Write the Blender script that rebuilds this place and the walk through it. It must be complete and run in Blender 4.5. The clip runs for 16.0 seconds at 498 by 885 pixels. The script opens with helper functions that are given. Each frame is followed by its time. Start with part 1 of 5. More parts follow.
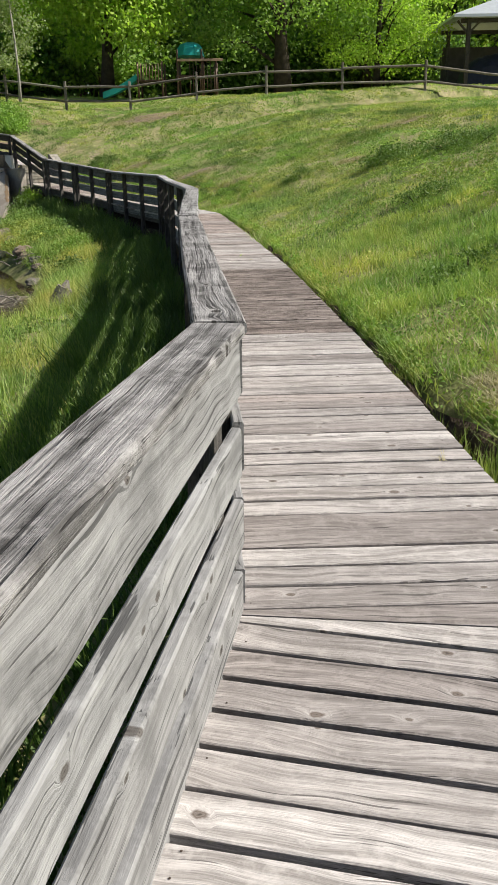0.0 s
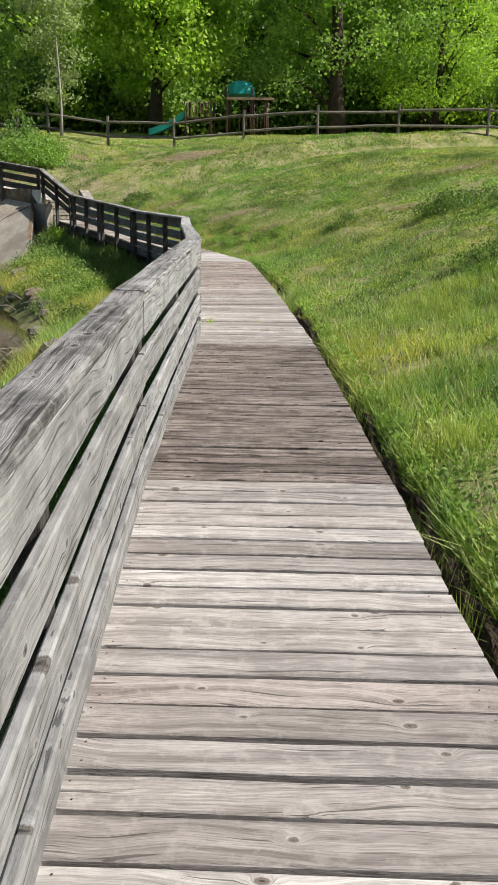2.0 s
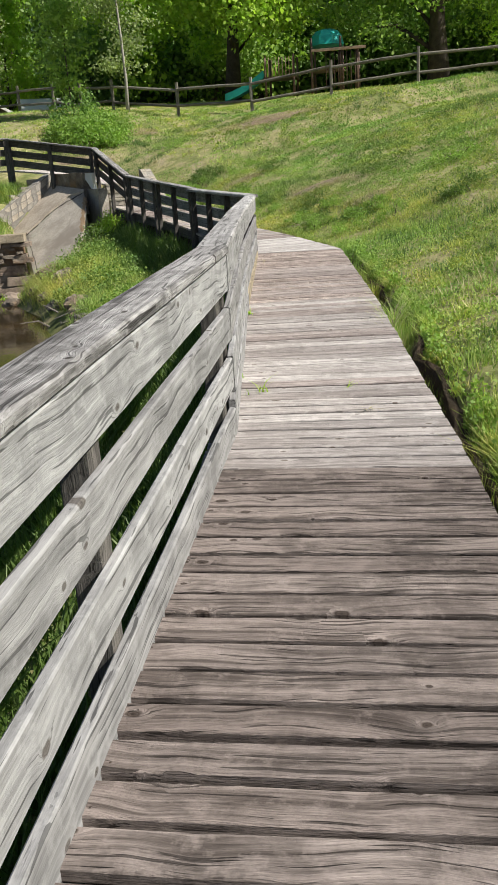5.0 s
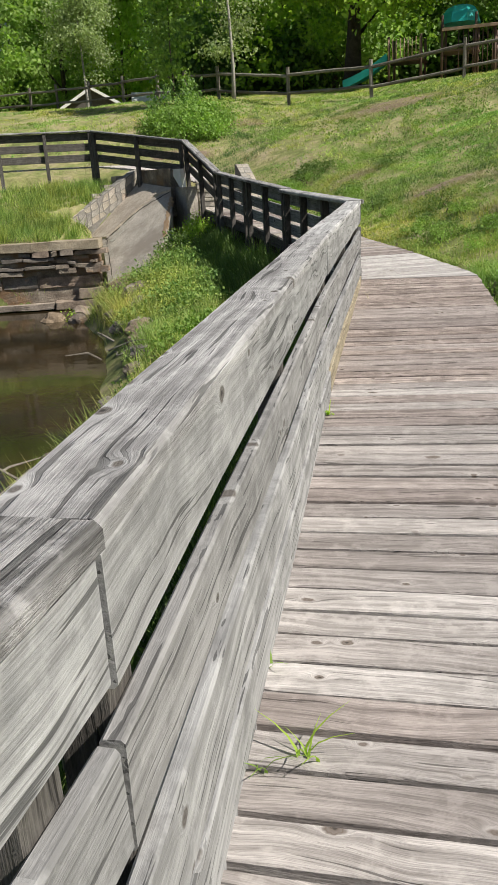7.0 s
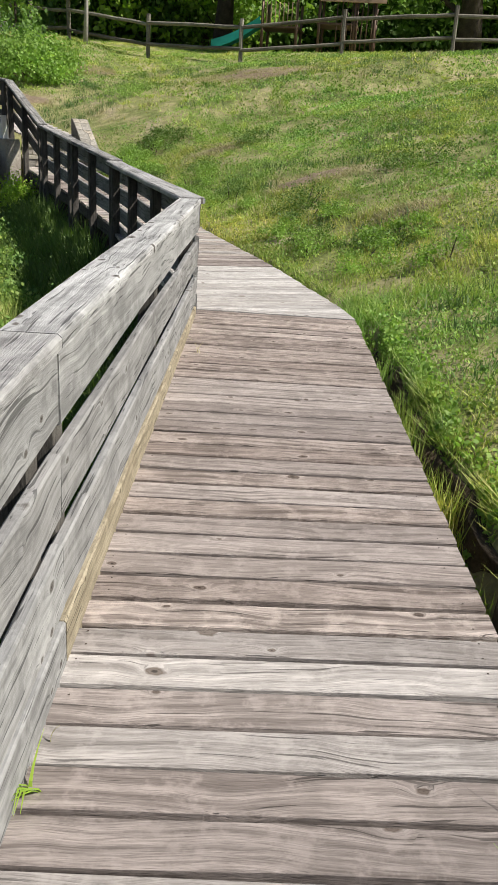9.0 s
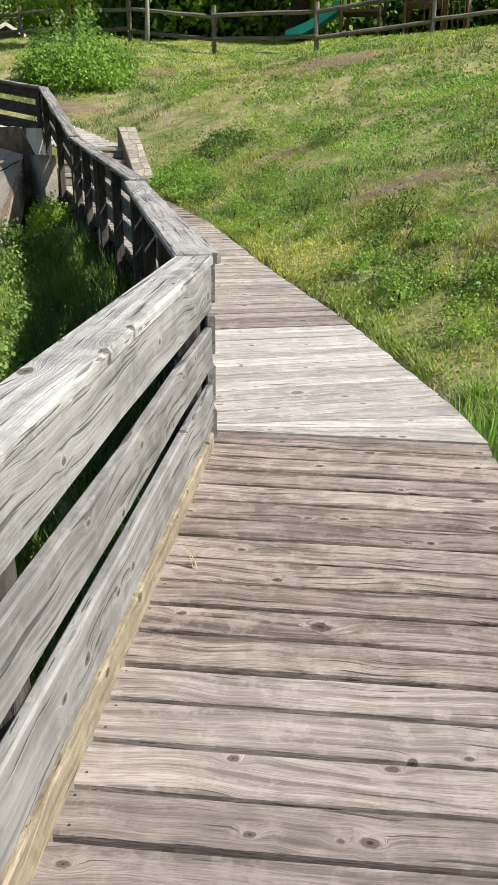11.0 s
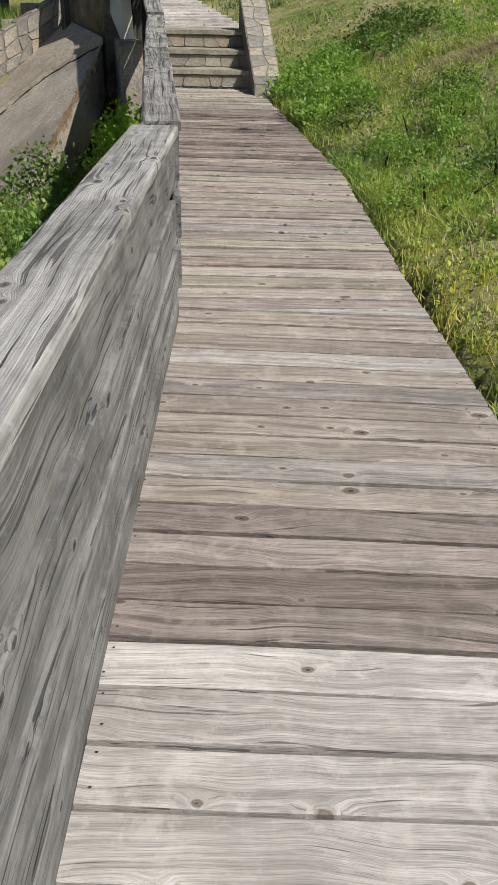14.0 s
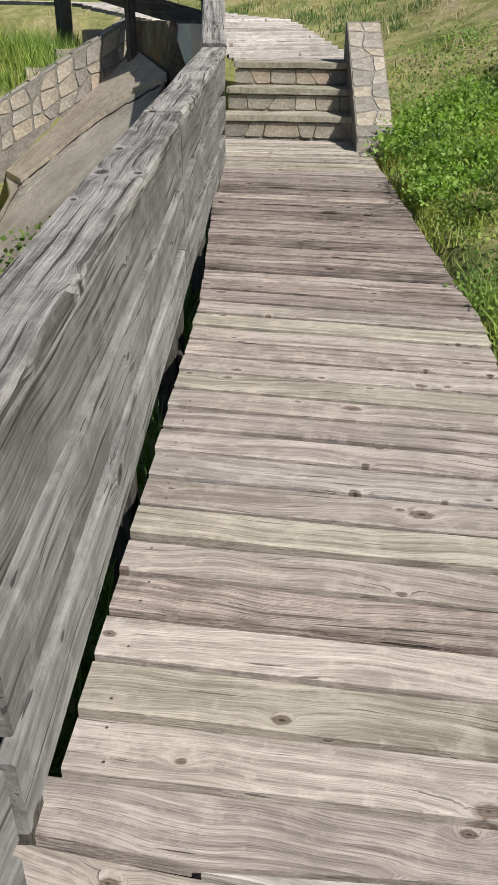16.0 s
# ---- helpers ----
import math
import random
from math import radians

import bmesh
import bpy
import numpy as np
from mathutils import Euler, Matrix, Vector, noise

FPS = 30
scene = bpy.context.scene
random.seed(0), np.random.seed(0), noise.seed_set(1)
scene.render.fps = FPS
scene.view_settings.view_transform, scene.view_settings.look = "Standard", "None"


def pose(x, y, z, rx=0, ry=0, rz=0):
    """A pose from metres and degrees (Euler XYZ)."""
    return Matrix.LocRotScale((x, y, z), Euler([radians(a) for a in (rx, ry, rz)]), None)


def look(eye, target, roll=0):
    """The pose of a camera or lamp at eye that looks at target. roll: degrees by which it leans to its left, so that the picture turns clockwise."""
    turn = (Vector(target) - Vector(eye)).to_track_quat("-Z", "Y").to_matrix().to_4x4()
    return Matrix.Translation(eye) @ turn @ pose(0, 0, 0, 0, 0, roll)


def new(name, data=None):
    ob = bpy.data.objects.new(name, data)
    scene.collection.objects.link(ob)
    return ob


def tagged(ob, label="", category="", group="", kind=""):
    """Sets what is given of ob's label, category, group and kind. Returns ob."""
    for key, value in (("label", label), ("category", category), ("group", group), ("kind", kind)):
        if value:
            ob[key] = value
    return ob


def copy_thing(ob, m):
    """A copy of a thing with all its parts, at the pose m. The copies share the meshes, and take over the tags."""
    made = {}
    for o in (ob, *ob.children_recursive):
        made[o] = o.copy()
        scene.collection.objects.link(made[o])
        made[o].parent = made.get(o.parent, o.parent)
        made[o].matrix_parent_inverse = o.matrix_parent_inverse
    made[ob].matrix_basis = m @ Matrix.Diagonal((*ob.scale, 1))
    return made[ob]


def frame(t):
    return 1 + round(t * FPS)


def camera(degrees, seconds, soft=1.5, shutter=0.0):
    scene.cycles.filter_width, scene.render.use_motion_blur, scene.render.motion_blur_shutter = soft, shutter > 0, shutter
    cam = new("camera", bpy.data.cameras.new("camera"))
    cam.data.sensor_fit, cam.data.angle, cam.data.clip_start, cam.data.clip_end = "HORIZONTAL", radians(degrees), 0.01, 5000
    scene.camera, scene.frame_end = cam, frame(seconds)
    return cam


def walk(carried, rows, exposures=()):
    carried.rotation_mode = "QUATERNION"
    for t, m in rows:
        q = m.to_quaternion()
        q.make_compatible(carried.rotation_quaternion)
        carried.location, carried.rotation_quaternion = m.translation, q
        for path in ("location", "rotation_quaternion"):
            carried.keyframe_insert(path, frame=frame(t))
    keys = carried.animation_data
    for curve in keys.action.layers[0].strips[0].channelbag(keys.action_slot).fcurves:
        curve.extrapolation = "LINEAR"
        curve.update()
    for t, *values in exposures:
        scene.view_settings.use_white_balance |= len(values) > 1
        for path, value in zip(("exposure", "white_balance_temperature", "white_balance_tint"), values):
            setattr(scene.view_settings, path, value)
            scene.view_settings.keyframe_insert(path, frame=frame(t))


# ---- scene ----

# ---- camera and walk ----
cam = camera(34.5, 16.0, soft=1.2)
PATH = [
    (0, (0.082, 0.285, 1.445), (0.066, 2.165, 0.761), -0.8),
    (0.5, (0.209, 0.98, 1.439), (0.215, 2.88, 0.815), 0.1),
    (1, (0.294, 1.655, 1.405), (0.291, 3.542, 0.742), -0.7),
    (1.5, (0.343, 2.352, 1.409), (0.317, 4.244, 0.761), -0.3),
    (2, (0.416, 2.976, 1.437), (0.295, 4.882, 0.842), 1.1),
    (2.5, (0.416, 3.633, 1.432), (0.196, 5.518, 0.801), -0.7),
    (3, (0.485, 4.31, 1.368), (0.22, 6.145, 0.613), -1.6),
    (3.5, (0.414, 5.072, 1.376), (0.153, 6.908, 0.628), -1.8),
    (4, (0.455, 5.7, 1.336), (0.115, 7.53, 0.602), -3.3),
    (4.2, (0.425, 5.97, 1.34), (0.084, 7.818, 0.651), -3.6),
    (6.3, (-0.033, 9.583, 1.407), (-0.503, 11.416, 0.76), -2.0),
    (6.5, (-0.062, 9.879, 1.392), (-0.556, 11.701, 0.731), -1.9),
    (7, (-0.188, 10.608, 1.365), (-0.823, 12.389, 0.714), -3.7),
    (7.5, (-0.27, 11.339, 1.384), (-0.824, 13.156, 0.759), -2.5),
    (8, (-0.352, 12.014, 1.379), (-0.734, 13.852, 0.687), 2.4),
    (8.5, (-0.462, 12.745, 1.425), (-0.7, 14.597, 0.707), 4.2),
    (10.8, (-0.817, 16.053, 1.47), (-1.324, 17.836, 0.719), -0.2),
    (11, (-0.86, 16.292, 1.457), (-1.351, 18.085, 0.72), 0.0),
    (11.5, (-1.005, 16.959, 1.447), (-1.479, 18.747, 0.684), 0.1),
    (12, (-1.166, 17.641, 1.428), (-1.709, 19.379, 0.599), -2.0),
    (12.5, (-1.365, 18.35, 1.426), (-1.828, 20.116, 0.608), -3.3),
    (13, (-1.5, 18.972, 1.463), (-2.004, 20.727, 0.645), 0.6),
    (13.5, (-1.7, 19.721, 1.458), (-2.317, 21.406, 0.575), 0.5),
    (14, (-1.922, 20.371, 1.46), (-2.698, 21.937, 0.486), 1.1),
    (14.5, (-2.142, 20.975, 1.462), (-2.945, 22.509, 0.461), -3.1),
    (15, (-2.365, 21.605, 1.473), (-3.209, 23.1, 0.447), -3.1),
    (15.5, (-2.699, 22.246, 1.517), (-3.643, 23.716, 0.544), -2.1),
    (16, (-2.997, 22.906, 1.482), (-4.008, 24.352, 0.539), 0.2),
]
EXPOSURE = [(0, 0.36), (0.5, 0.5), (1.0, 0.46), (1.5, 0.4), (2.5, 0.4), (3.0, 0.32), (3.5, 0.38), (4.2, 0.48), (6.3, 0.31), (8.5, 0.36), (10.8, 0.48), (11.6, 0.42), (12.0, 0.28), (12.5, 0.3), (13.1, 0.1), (13.6, 0.05), (14.0, -0.03), (14.5, 0.03), (15.0, 0.12), (15.5, 0.14), (16, 0.18)]
walk(cam, [(t, look(eye, target, roll)) for t, eye, target, roll in PATH], EXPOSURE)

# ---- sky, sun ----
SUN_EL, SUN_AZ = 47.0, -8.0   # azimuth counted from +x towards +y
sun_from = Vector((math.cos(radians(SUN_EL)) * math.cos(radians(SUN_AZ)), math.cos(radians(SUN_EL)) * math.sin(radians(SUN_AZ)), math.sin(radians(SUN_EL))))
world = bpy.data.worlds.new("world")
scene.world = world
world.use_nodes = True
wn = world.node_tree
sky = wn.nodes.new("ShaderNodeTexSky")
sky.sky_type, sky.sun_disc = "NISHITA", False
sky.sun_elevation, sky.sun_rotation = radians(SUN_EL), radians(90 - SUN_AZ)
wn.nodes["Background"].inputs[1].default_value = 0.053
wn.links.new(sky.outputs[0], wn.nodes["Background"].inputs[0])
sun = new("sun", bpy.data.lights.new("sun", "SUN"))
sun.data.energy, sun.data.angle, sun.data.color = 5.0, radians(0.53), (1.0, 0.945, 0.865)
sun.matrix_world = look(sun_from * 60, (0, 0, 0))


# ---- materials ----
def material(name, rough=0.8, spec=0.3):
    m = bpy.data.materials.new(name)
    m.use_nodes = True
    nt = m.node_tree
    b = nt.nodes["Principled BSDF"]
    b.inputs["Roughness"].default_value = rough
    b.inputs["Specular IOR Level"].default_value = spec
    return m, nt, b


def node(nt, kind, **values):
    n = nt.nodes.new(kind)
    for key, v in values.items():
        if key in n.inputs:
            n.inputs[key].default_value = v
    return n


def coords(nt, scale=(1, 1, 1), source="Object", shift=None):
    tc = nt.nodes.new("ShaderNodeTexCoord")
    mp = nt.nodes.new("ShaderNodeMapping")
    mp.inputs["Scale"].default_value = scale
    nt.links.new(tc.outputs[source], mp.inputs["Vector"])
    if shift is not None:
        nt.links.new(shift, mp.inputs["Location"])
    return mp.outputs[0]


def noise_tex(nt, vec, scale, detail=4.0, rough=0.55, distort=0.0):
    n = node(nt, "ShaderNodeTexNoise", Scale=scale, Detail=detail, Roughness=rough, Distortion=distort)
    nt.links.new(vec, n.inputs["Vector"])
    return n.outputs["Fac"]


def ramp(nt, fac, stops):
    r = nt.nodes.new("ShaderNodeValToRGB")
    while len(r.color_ramp.elements) < len(stops):
        r.color_ramp.elements.new(0.5)
    for e, (p, c) in zip(r.color_ramp.elements, stops):
        e.position, e.color = p, (*c, 1) if len(c) == 3 else c
    nt.links.new(fac, r.inputs[0])
    return r.outputs[0]


def grey(v):
    return (v, v, v)


def mix(nt, a, b, fac, mode="MIX"):
    n = nt.nodes.new("ShaderNodeMix")
    n.data_type, n.blend_type = "RGBA", mode
    for sock, v in ((n.inputs[6], a), (n.inputs[7], b), (n.inputs[0], fac)):
        if isinstance(v, bpy.types.NodeSocket):
            nt.links.new(v, sock)
        elif isinstance(v, (int, float)):
            sock.default_value = v
        else:
            sock.default_value = (*v, 1)
    return n.outputs[2]


def mathn(nt, op, a, b=0.5):
    n = nt.nodes.new("ShaderNodeMath")
    n.operation = op
    for sock, v in ((n.inputs[0], a), (n.inputs[1], b)):
        if isinstance(v, bpy.types.NodeSocket):
            nt.links.new(v, sock)
        else:
            sock.default_value = v
    return n.outputs[0]


def bump(nt, b, height, strength, dist=0.01):
    n = nt.nodes.new("ShaderNodeBump")
    n.inputs["Strength"].default_value, n.inputs["Distance"].default_value = strength, dist
    nt.links.new(height, n.inputs["Height"])
    nt.links.new(n.outputs[0], b.inputs["Normal"])


def wood(name, light, dark, stain, wear=0.35, relief=0.6, knots=True, bendy=3.0, streak=0.6, rings=1.0, tones=1.0, hairs=0.8):
    """Weathered softwood whose grain runs along the object's x axis."""
    m, nt, b = material(name, 0.85, 0.15)
    info = nt.nodes.new("ShaderNodeObjectInfo")
    off = nt.nodes.new("ShaderNodeCombineXYZ")
    for k in range(3):
        nt.links.new(mathn(nt, "MULTIPLY", info.outputs["Random"], 37.0 + 11 * k), off.inputs[k])
    v = coords(nt, (1, 1, 1), "Object", off.outputs[0])
    warp = noise_tex(nt, v, 1.6, 2.0)
    # knots: sparse uneven ovals that bend the grain
    kv = nt.nodes.new("ShaderNodeMapping")
    kv.inputs["Scale"].default_value = (4.6, 7.5, 1.0)
    nt.links.new(v, kv.inputs["Vector"])
    vor = node(nt, "ShaderNodeTexVoronoi", Scale=1.0, Randomness=1.0)
    vor.voronoi_dimensions = "2D"
    nt.links.new(kv.outputs[0], vor.inputs["Vector"])
    grow = ramp(nt, vor.outputs["Color"], [(0.05, grey(0.7)), (0.36, grey(2.2))])
    uneven = mathn(nt, "MULTIPLY", mathn(nt, "SUBTRACT", noise_tex(nt, v, 17.0, 3.0, 0.7), 0.42), 0.24)
    dist = mathn(nt, "ADD", mathn(nt, "MULTIPLY", vor.outputs["Distance"], grow), uneven)
    halo = ramp(nt, dist, [(0.0, grey(1)), (0.15, grey(0.95)), (0.26, grey(0.35)), (0.5, grey(0))])
    core = ramp(nt, dist, [(0.0, grey(1)), (0.08, grey(0.8)), (0.1, grey(0.95)), (0.12, grey(0.7)), (0.16, grey(0))])
    eye = ramp(nt, dist, [(0.02, grey(1)), (0.05, grey(0))])
    pick = ramp(nt, vor.outputs["Color"], [(0.0, grey(1)), (0.33, grey(1)), (0.35, grey(0))])
    halo, core = mix(nt, (0, 0, 0), halo, pick), mix(nt, (0, 0, 0), core, pick)
    # long grain, bent by the knots
    g = nt.nodes.new("ShaderNodeMapping")
    g.inputs["Scale"].default_value = (1.0, 30, 30)
    nt.links.new(v, g.inputs["Vector"])
    bend = nt.nodes.new("ShaderNodeVectorMath")
    bend.operation = "ADD"
    nt.links.new(g.outputs[0], bend.inputs[0])
    cmb = nt.nodes.new("ShaderNodeCombineXYZ")
    nt.links.new(mathn(nt, "ADD", mathn(nt, "MULTIPLY", warp, bendy * 1.5), mathn(nt, "MULTIPLY", halo, 0.9)), cmb.inputs[1])
    nt.links.new(cmb.outputs[0], bend.inputs[1])
    grain = noise_tex(nt, bend.outputs[0], 1.3, 3.0, 0.6)
    fine = noise_tex(nt, bend.outputs[0], 6.5, 4.0, 0.75)
    hair = noise_tex(nt, bend.outputs[0], 15.0, 2.0, 0.6)
    crack = noise_tex(nt, bend.outputs[0], 2.3, 2.0, 0.5)
    broad = noise_tex(nt, v, 3.6, 5.0, 0.65)
    blot = noise_tex(nt, v, 11.0, 4.0, 0.7)
    # growth rings drawn out into long arches
    sep = nt.nodes.new("ShaderNodeSeparateXYZ")
    nt.links.new(bend.outputs[0], sep.inputs[0])
    phase = mathn(nt, "ADD", mathn(nt, "MULTIPLY", sep.outputs["Y"], 17.0), mathn(nt, "MULTIPLY", grain, 9.0))
    ring = ramp(nt, mathn(nt, "SINE", phase, 0.0), [(0.35, grey(0)), (0.85, grey(1))])
    ring = mix(nt, (0, 0, 0), ring, ramp(nt, warp, [(0.35, grey(0.25)), (0.6, grey(1))]))
    pale = tuple(min(1, c * 1.3) for c in light)
    col = ramp(nt, grain, [(0.36, dark), (0.5, light), (0.64, pale)])
    col = mix(nt, col, dark, mathn(nt, "MULTIPLY", ring, 0.17 * rings))
    col = mix(nt, col, dark, mathn(nt, "MULTIPLY", ramp(nt, fine, [(0.4, grey(1)), (0.5, grey(0))]), streak))
    col = mix(nt, col, ramp(nt, hair, [(0.34, grey(0.66)), (0.5, grey(1.0)), (0.66, grey(1.14))]), hairs, "MULTIPLY")
    col = mix(nt, col, stain, mathn(nt, "MULTIPLY", ramp(nt, broad, [(0.45, grey(0)), (0.62, grey(1))]), wear))
    col = mix(nt, col, pale, mathn(nt, "MULTIPLY", ramp(nt, blot, [(0.52, grey(0)), (0.64, grey(1))]), 0.45))
    tone = ramp(nt, info.outputs["Random"], [(0.0, (0.74, 0.71, 0.7)), (0.3, (0.88, 0.87, 0.87)), (0.6, (1.02, 1.0, 0.99)), (0.85, grey(1.16)), (1.0, grey(1.3))])
    col = mix(nt, col, tone, tones, "MULTIPLY")
    split = ramp(nt, crack, [(0.31 + 0.05 * (wear > 0.5), grey(1)), (0.335 + 0.05 * (wear > 0.5), grey(0))])
    col = mix(nt, col, tuple(c * 0.3 for c in stain), mathn(nt, "MULTIPLY", split, 0.7))
    if knots:
        col = mix(nt, col, pale, mathn(nt, "MULTIPLY", halo, 0.45))
        col = mix(nt, col, (stain[0] * 0.62, stain[1] * 0.54, stain[2] * 0.48), core)
        col = mix(nt, col, tuple(c * 0.2 for c in stain), mathn(nt, "MULTIPLY", mix(nt, (0, 0, 0), eye, pick), 0.8))
    nt.links.new(col, b.inputs["Base Color"])
    h = mathn(nt, "ADD", mathn(nt, "MULTIPLY", grain, 0.6), mathn(nt, "MULTIPLY", fine, 0.6))
    h = mathn(nt, "SUBTRACT", h, mathn(nt, "ADD", mathn(nt, "MULTIPLY", split, 0.8), mathn(nt, "MULTIPLY", ring, 0.12)))
    bump(nt, b, h, relief, 0.012)
    return m


WOOD_PALE = wood("pale weathered pine", (0.43, 0.404, 0.388), (0.27, 0.25, 0.236), (0.235, 0.217, 0.203), 0.4)
WOOD_NEW = wood("bleached newer pine", (0.46, 0.44, 0.426), (0.32, 0.302, 0.288), (0.28, 0.262, 0.25), 0.45, 0.4, tones=0.7)
WOOD_BEIGE = wood("beige weathered pine", (0.41, 0.37, 0.338), (0.255, 0.223, 0.198), (0.225, 0.196, 0.172), 0.35, 0.5, rings=1.4, tones=0.7)
WOOD_OLIVE = wood("pale pine with a green film", (0.42, 0.388, 0.335), (0.265, 0.242, 0.2), (0.2, 0.182, 0.145), 0.4, 0.5, tones=0.5)
WOOD_WARM = wood("warm weathered pine", (0.335, 0.296, 0.278), (0.195, 0.168, 0.156), (0.165, 0.144, 0.132), 0.4)
WOOD_DARK = wood("old brown grey pine", (0.29, 0.249, 0.228), (0.13, 0.109, 0.098), (0.07, 0.058, 0.052), 0.6, 1.0, streak=0.4, tones=0.75)
WOOD_BROWN = wood("brown damp-stained pine", (0.45, 0.388, 0.355), (0.2, 0.165, 0.148), (0.14, 0.116, 0.103), 0.5, 1.0, streak=0.5)
WOOD_OCHRE = wood("damp ochre pine", (0.36, 0.32, 0.235), (0.24, 0.205, 0.145), (0.17, 0.148, 0.105), 0.5)
WOOD_RAIL = wood("silver grey rail wood", (0.305, 0.305, 0.302), (0.216, 0.216, 0.214), (0.155, 0.155, 0.154), 0.6, 0.35, True, 2.4, 0.06, 0.15, 0.5, 0.22)
WOOD_RAIL_OLD = wood("old dark grey rail wood", (0.235, 0.234, 0.232), (0.15, 0.149, 0.147), (0.1, 0.099, 0.098), 0.6, 0.5, True, 2.4, 0.2, 0.25, 0.5, 0.3)
WOOD_CAP = wood("cracked grey cap wood", (0.36, 0.353, 0.345), (0.12, 0.117, 0.113), (0.06, 0.058, 0.056), 0.6, 0.9, True, 1.1, 0.45, 0.3, 0.6, 0.6)
WOOD_CAP_PALE = wood("pale silvery cap wood", (0.41, 0.408, 0.403), (0.25, 0.248, 0.244), (0.16, 0.158, 0.155), 0.55, 0.6, True, 1.1, 0.2, 0.3, 0.5, 0.4)
# weathered wood, lowered in tone to carry the far rails' shaded side
WOOD_POST = wood("weathered post wood darkened as shade", (0.12, 0.112, 0.101), (0.07, 0.065, 0.06), (0.045, 0.042, 0.038), 0.5, 0.7, False)
WOOD_FENCE = wood("split rail fence wood", (0.24, 0.222, 0.19), (0.14, 0.128, 0.108), (0.1, 0.092, 0.07), 0.5, 0.7, False)


def rough_mat(name, colours, scale, rough=0.9, relief=0.5, dist=0.02, second=None, fine=30.0, each=False):
    """Mottled rough surface: two scales of noise over a list of colours, in world metres."""
    m, nt, b = material(name, rough, 0.2)
    v = coords(nt)
    n1 = noise_tex(nt, v, scale, 5.0, 0.6)
    n2 = noise_tex(nt, v, fine, 4.0, 0.7)
    col = ramp(nt, n1, [(0.3 + 0.4 * k / max(1, len(colours) - 1), c) for k, c in enumerate(colours)])
    col = mix(nt, col, ramp(nt, n2, [(0.3, grey(0.62)), (0.7, grey(1.15))]), 1.0, "MULTIPLY")
    if second:
        n3 = noise_tex(nt, v, scale * 0.37, 4.0, 0.65)
        col = mix(nt, col, second, ramp(nt, n3, [(0.5, grey(0)), (0.62, grey(1))]))
    if each:
        info = nt.nodes.new("ShaderNodeObjectInfo")
        col = mix(nt, col, ramp(nt, info.outputs["Random"], [(0.0, (0.66, 0.66, 0.68)), (0.4, grey(0.95)), (0.7, (1.08, 1.02, 0.95)), (0.88, (1.14, 1.0, 0.91)), (1.0, grey(1.3))]), 1.0, "MULTIPLY")
    nt.links.new(col, b.inputs["Base Color"])
    bump(nt, b, mathn(nt, "ADD", n1, n2), relief, dist)
    return m


def leaf_mat(name, colours, rough=0.55, through_light=0.35, patchy=False):
    """Thin green leaf, its tint changing from leaf to leaf."""
    m, nt, b = material(name, rough, 0.35)
    geo = nt.nodes.new("ShaderNodeNewGeometry")
    col = ramp(nt, geo.outputs["Random Per Island"], [(k / max(1, len(colours) - 1), c) for k, c in enumerate(colours)])
    v = coords(nt)
    patch = noise_tex(nt, v, 0.55, 3.0)
    col = mix(nt, col, ramp(nt, patch, [(0.3, grey(0.72)), (0.7, grey(1.2))]), 1.0, "MULTIPLY")
    if patchy:
        p2 = noise_tex(nt, v, 1.9, 6.0, 0.7)
        col = mix(nt, col, ramp(nt, p2, [(0.32, (0.56, 0.72, 0.58)), (0.44, (0.86, 0.95, 0.8)), (0.55, (1.05, 1.02, 0.85)), (0.64, (1.22, 1.12, 0.88)), (0.74, (1.3, 1.04, 1.0))]), 1.0, "MULTIPLY")
        p3 = noise_tex(nt, v, 0.28, 2.0, 0.5)
        col = mix(nt, col, ramp(nt, p3, [(0.38, (0.84, 1.02, 0.9)), (0.6, (1.12, 1.0, 0.92))]), 1.0, "MULTIPLY")
    nt.links.new(col, b.inputs["Base Color"])
    tr = nt.nodes.new("ShaderNodeBsdfTranslucent")
    nt.links.new(mix(nt, col, (1.0, 1.15, 0.5), 1.0, "MULTIPLY"), tr.inputs[0])
    ms = nt.nodes.new("ShaderNodeMixShader")
    ms.inputs[0].default_value = through_light
    nt.links.new(b.outputs[0], ms.inputs[1])
    nt.links.new(tr.outputs[0], ms.inputs[2])
    nt.links.new(ms.outputs[0], nt.nodes["Material Output"].inputs[0])
    return m


def plain(name, colour, rough=0.6, vary=0.15, metal=0.0):
    m, nt, b = material(name, rough, 0.4)
    b.inputs["Metallic"].default_value = metal
    n = noise_tex(nt, coords(nt), 4.0, 5.0)
    col = ramp(nt, n, [(0.3, tuple(c * (1 - vary) for c in colour)), (0.7, tuple(min(1, c * (1 + vary)) for c in colour))])
    nt.links.new(col, b.inputs["Base Color"])
    return m


GROUND = rough_mat("grassy soil", [(0.1, 0.125, 0.04), (0.21, 0.235, 0.08), (0.32, 0.3, 0.14), (0.4, 0.34, 0.22)], 1.3, 0.95, 0.8, 0.05, None, 7.0)
STONE = rough_mat("grey brown field stone", [(0.17, 0.15, 0.125), (0.27, 0.24, 0.205), (0.36, 0.33, 0.285)], 6.0, 0.85, 0.5, 0.02, None, 30.0, True)
STONE_DARK = rough_mat("dark damp ledge stone", [(0.13, 0.105, 0.085), (0.26, 0.215, 0.17), (0.4, 0.35, 0.28)], 3.0, 0.8, 0.8, 0.04, (0.26, 0.17, 0.1))
MORTAR = rough_mat("grey lime mortar", [(0.19, 0.178, 0.158), (0.29, 0.272, 0.243)], 8.0, 0.95, 0.5, 0.01)
